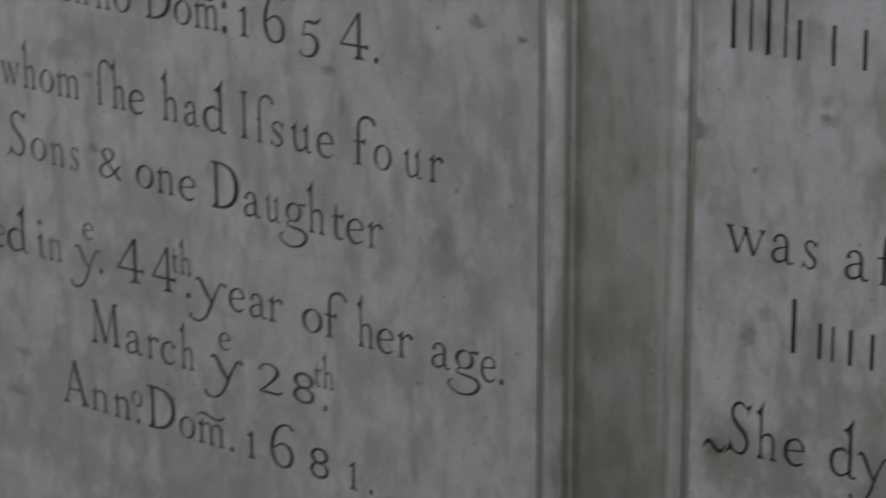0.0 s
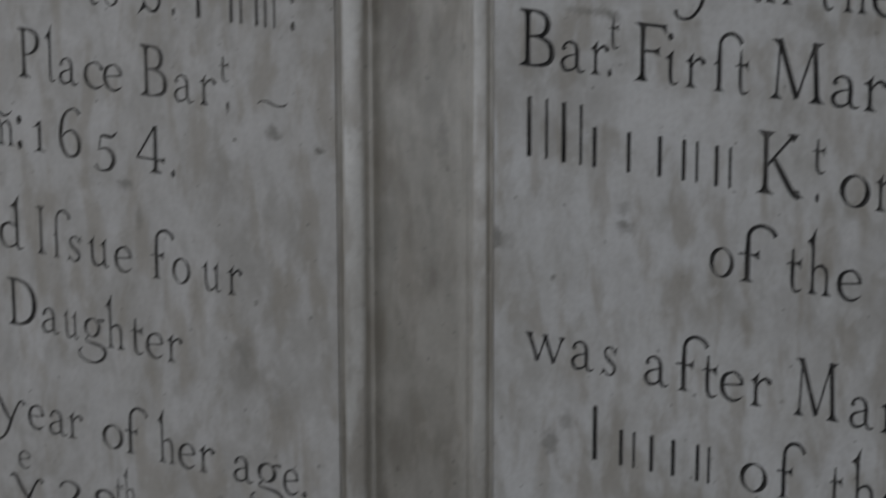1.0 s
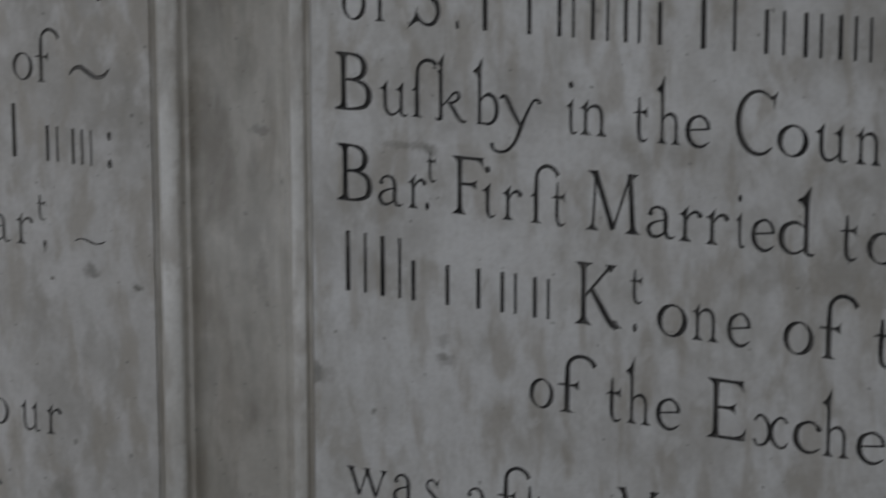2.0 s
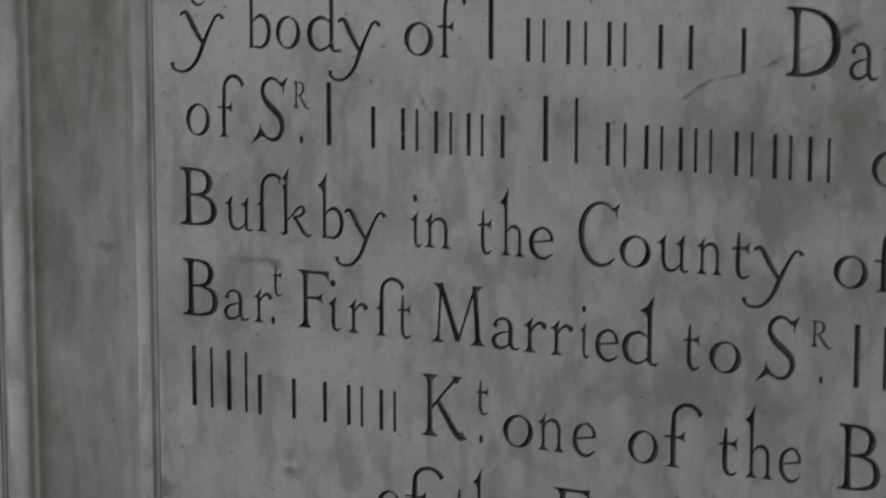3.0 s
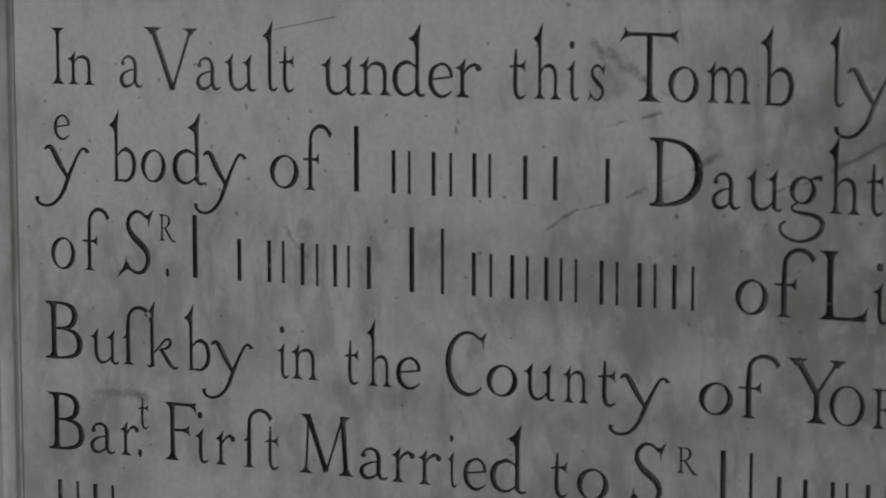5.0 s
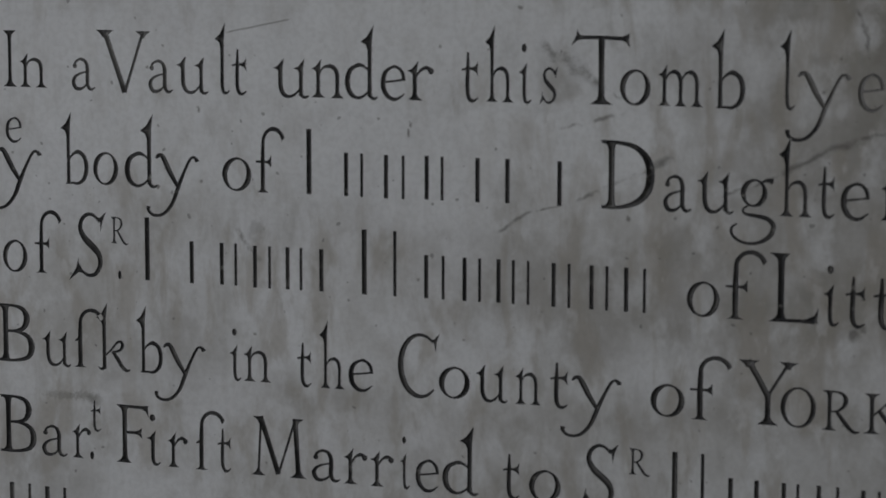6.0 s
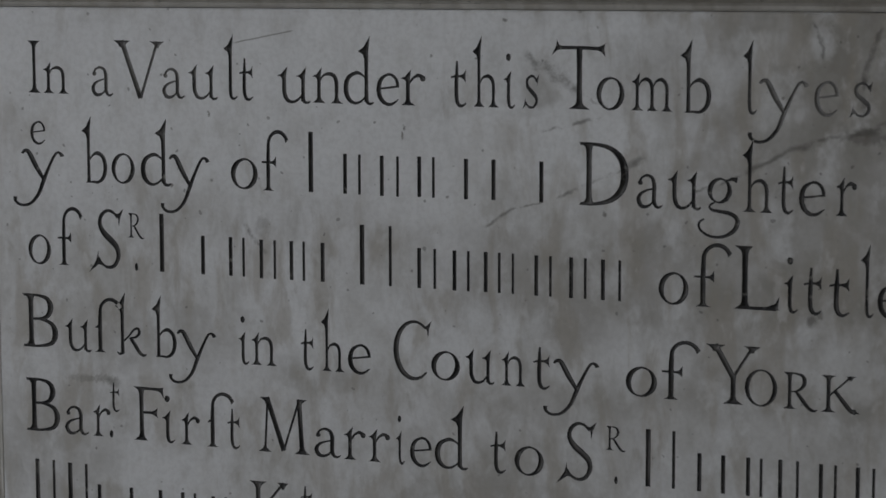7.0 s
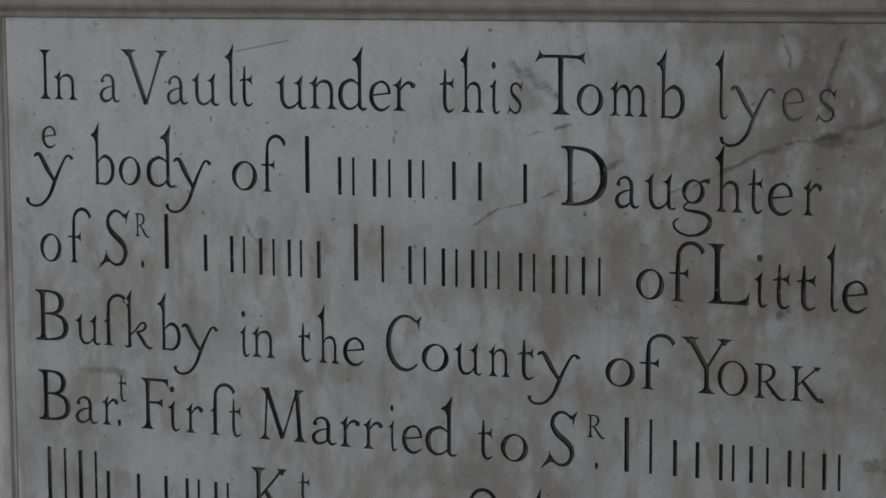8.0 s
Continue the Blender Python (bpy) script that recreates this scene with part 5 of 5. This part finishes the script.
word(right_lines, "one", R[6], C1 * 1.014, 212.5, 233.7, 236.4, 255.3, 260.7, 276.7)
word(right_lines, "of", R[6], C1 * 1.014, 298.4, 319.0, 322.4, 336.4)
word(right_lines, "the", R[6], C1 * 1.016, 358.0, 371.3, 375.4, 394.9, 398.0, 412.4)
word(right_lines, "Barons", R[6], C1 * 1.018, 434.9, 462.7, 467.8, 486.3, 490.4, 508.0, 512.1, 535.8, 540.0, 564.6, 568.8, 582.2)
word(right_lines, "of", R[7], C2 * 1.018, 122.4, 140.2, 143.0, 158.2)
word(right_lines, "the", R[7], C2 * 1.021, 177.7, 188.5, 191.4, 209.3, 212.8, 229.8)
word(right_lines, "Exchequer", R[7], C2 * 1.021, 247.5, 275.0, 279.6, 303.5, 306.6, 325.9, 325.5, 344.6, 348.7, 367.6, 371.3, 392.2, 395.8, 418.2, 421.8, 440.9, 445.1, 463.5)
word(right_lines, "was", R[8], C2 * 1.005, -16.3, 16.0, 19.9, 37.8, 42.6, 55.5)
word(right_lines, "after", R[8], C2 * 1.012, 75.6, 94.2, 99.4, 112.7, 118.6, 130.3, 131.9, 149.2, 153.4, 169.6)
word(right_lines, "Married", R[8], C2 * 1.017, 184.9, 218.1, 224.4, 242.0, 245.7, 262.1, 266.7, 282.8, 286.6, 295.4, 299.1, 317.8, 321.5, 346.0)
bars(right_lines, "#", R[9], C2 * 1.003, 28.2, 50.0)
bars(right_lines, "n--n", R[9], C2 * 1.007, 54.8, 75.1, 78.5, 86.2, 90.1, 107.1, 113.0, 130.3)
word(right_lines, "of", R[9], C2 * 1.020, 148.1, 168.3, 174.8, 186.1)
word(right_lines, "the", R[9], C2 * 1.029, 212.8, 221.9, 227.5, 246.1, 249.7, 267.3)
word(right_lines, "~", over(R[10], -0.0075), C2 * 0.990, -29.2, -11.2)
word(right_lines, "She", R[10], C2 * 0.990, -12.2, 9.5, 12.1, 29.9, 34.3, 50.9)
word(right_lines, "dyed", R[10], C2 * 0.997, 69.7, 90.6, 91.9, 114.3, 117.8, 133.8, 138.7, 161.5)
word(left_lines, "Anno", Q[1], C2 * 0.966, -626.8, -604.4, -600.9, -585.7, -578.7, -563.7, -560.2, -543.1)
word(left_lines, "Dom:", Q[1], C2 * 0.974, -529.5, -502.5, -500.1, -482.9, -480.6, -455.9, -453.2, -448.5)
word(left_lines, "~", over(Q[1], 0.019), C2 * 0.586, -480.8, -458.2)
word(left_lines, "1", Q[1], C2 * 0.606, -438.1, -425.7)
word(left_lines, "6", Q[1], C2 * 0.979, -413.8, -392.5)
word(left_lines, "5", over(Q[1], -0.0055), C2 * 0.78, -381.3, -359.6)
word(left_lines, "4", Q[1], C2 * 0.906, -342.4, -316.6)
word(left_lines, ".", Q[1], C2 * 0.986, -312.0, -307.4)
word(left_lines, "whom", Q[2], C2 * 0.956, -683.3, -662.6, -659.6, -644.7, -641.1, -626.1, -623.8, -598.8)
word(left_lines, "\u017fhe", Q[2], C2 * 0.962, -581.8, -574.8, -566.6, -551.2, -548.9, -533.3)
word(left_lines, "had", Q[2], C2 * 0.969, -515.6, -498.1, -493.0, -477.9, -474.5, -451.4)
word(left_lines, "I\u017fsue", Q[2], C2 * 0.975, -438.7, -429.4, -423.4, -415.7, -410.4, -396.3, -390.4, -370.6, -365.8, -349.5)
word(left_lines, "four", Q[2], C2 * 0.982, -332.2, -320.2, -313.0, -296.5, -286.3, -269.5, -263.9, -250.3)
word(left_lines, "Sons", Q[3], C2 * 0.952, -679.7, -657.8, -654.2, -637.4, -633.2, -617.6, -613.4, -603.2)
word(left_lines, "&", Q[3], C2 * 0.718, -582.5, -558.8)
word(left_lines, "one", Q[3], C2 * 0.962, -544.2, -525.7, -523.4, -504.6, -500.6, -484.2)
word(left_lines, "Daughter", Q[3], C2 * 0.971, -469.0, -441.3, -436.8, -419.8, -416.0, -401.8, -396.9, -378.0, -375.9, -358.3, -352.9, -341.3, -339.1, -322.9, -320.3, -305.1)
word(left_lines, "dyed", Q[4], C2 * 0.941, -735.3, -717.6, -716.3, -700.0, -698.8, -687.6, -685.1, -661.6)
word(left_lines, "in", Q[4], C2 * 0.947, -653.2, -642.8, -640.4, -625.2)
word(left_lines, "y", Q[4], C2 * 0.950, -610.7, -585.5)
word(left_lines, "e", over(Q[4], 0.026), C2 * 0.714, -602.2, -591.3)
word(left_lines, ".", Q[4], C2 * 0.951, -586.7, -582.0)
word(left_lines, "44", Q[4], C2 * 0.954, -567.1, -539.3, -531.0, -506.8)
word(left_lines, "th", over(Q[4], 0.0185), C2 * 0.709, -511.1, -503.6, -502.5, -490.4)
word(left_lines, ".", Q[4], C2 * 0.957, -497.0, -491.8)
word(left_lines, "year", Q[4], C2 * 0.961, -486.1, -457.9, -454.0, -438.3, -433.8, -416.1, -415.5, -400.7)
word(left_lines, "of", Q[4], C2 * 0.966, -382.7, -362.6, -361.6, -349.2)
word(left_lines, "her", Q[4], C2 * 0.971, -330.6, -314.2, -312.1, -296.4, -293.7, -278.6)
word(left_lines, "age.", Q[4], C2 * 0.976, -262.2, -244.3, -241.2, -220.4, -218.0, -204.4, -201.9, -196.9)
word(left_lines, "March", Q[5], C2 * 0.949, -598.2, -566.1, -561.4, -543.6, -539.5, -526.7, -524.9, -509.8, -505.1, -490.1)
word(left_lines, "y", Q[5], C2 * 0.955, -472.9, -442.9)
word(left_lines, "e", over(Q[5], 0.026), C2 * 0.717, -465.3, -453.5)
word(left_lines, "2", Q[5], C2 * 0.652, -426.1, -402.2)
word(left_lines, "8", Q[5], C2 * 0.692, -392.8, -371.5)
word(left_lines, "th", over(Q[5], 0.0185), C2 * 0.713, -372.2, -364.7, -364.1, -352.7)
word(left_lines, ".", Q[5], C2 * 0.963, -363.9, -359.0)
word(left_lines, "Ann", Q[6], C2 * 0.942, -632.5, -601.3, -600.7, -581.4, -577.1, -558.2)
word(left_lines, "o", over(Q[6], 0.014), C2 * 0.709, -557.2, -546.3)
word(left_lines, ".", Q[6], C2 * 0.945, -553.3, -548.5)
word(left_lines, "Dom.", Q[6], C2 * 0.945, -541.5, -511.5, -508.0, -491.8, -489.4, -461.3, -457.2, -452.2)
word(left_lines, "~", over(Q[6], 0.019), C2 * 0.571, -489.7, -461.5)
word(left_lines, "1", Q[6], C2 * 0.589, -440.2, -429.3)
word(left_lines, "6", Q[6], C2 * 0.952, -416.4, -392.5)
word(left_lines, "8", Q[6], C2 * 0.687, -377.5, -358.9)
word(left_lines, "1", Q[6], C2 * 0.596, -341.0, -330.2)
word(left_lines, ".", Q[6], C2 * 0.962, -321.1, -316.7)
word(left_lines, "Place", Q[0], C2 * 0.980, -450.2, -428.4, -423.6, -414.6, -411.5, -393.7, -388.5, -369.7, -370.8, -353.2)
word(left_lines, "Bar", Q[0], C2 * 0.989, -337.4, -312.5, -307.1, -289.5, -285.0, -269.6)
word(left_lines, "t", over(Q[0], 0.019), C2 * 0.644, -266.7, -258.3)
word(left_lines, ".", Q[0], C2 * 0.992, -261.8, -258.3)
word(left_lines, "~", over(Q[0], 0.004), C2 * 0.418, -234.4, -208.8)
word(left_lines, "to", Q[-1], C2 * 0.988, -383.4, -372.2, -367.9, -353.7)
word(left_lines, "S", Q[-1], C2 * 0.990, -336.2, -313.8)
word(left_lines, "R", over(Q[-1], 0.023), C2 * 0.417, -311.3, -299.5)
word(left_lines, ".", Q[-1], C2 * 0.992, -307.3, -303.9)
bars(left_lines, "F", Q[-1], C2 * 0.993, -290.1, -263.3)
bars(left_lines, "nw", Q[-1], C2 * 0.995, -259.0, -241.7, -238.3, -211.6)
word(left_lines, ":", Q[-1], C2 * 0.997, -205.0, -201.2)
bars(left_lines, "---", Q[-3], C2 * 1.006, -253.0, -243.5, -238.8, -221.4, -217.7, -200.0)
word(left_lines, "County", Q[-2], C2 * 0.977, -443.0, -418.6, -416.5, -401.0, -399.0, -381.6, -359.3, -346.3, -340.3, -331.8, -328.4, -308.1)
word(left_lines, "of", Q[-2], C2 * 0.992, -283.1, -265.7, -263.7, -252.2)
word(left_lines, "~", Q[-2], C2 * 0.995, -235.0, -201.9)
carve_tablet("marble_tablet", *RIGHT, right_lines, TABLET, PAINT, "white veined marble tablet with black carved inscription, set in the frame")
carve_tablet("marble_tablet", *LEFT, left_lines, OLD_TABLET, FADED, "greyish marble tablet with faded carved inscription, set in the frame")
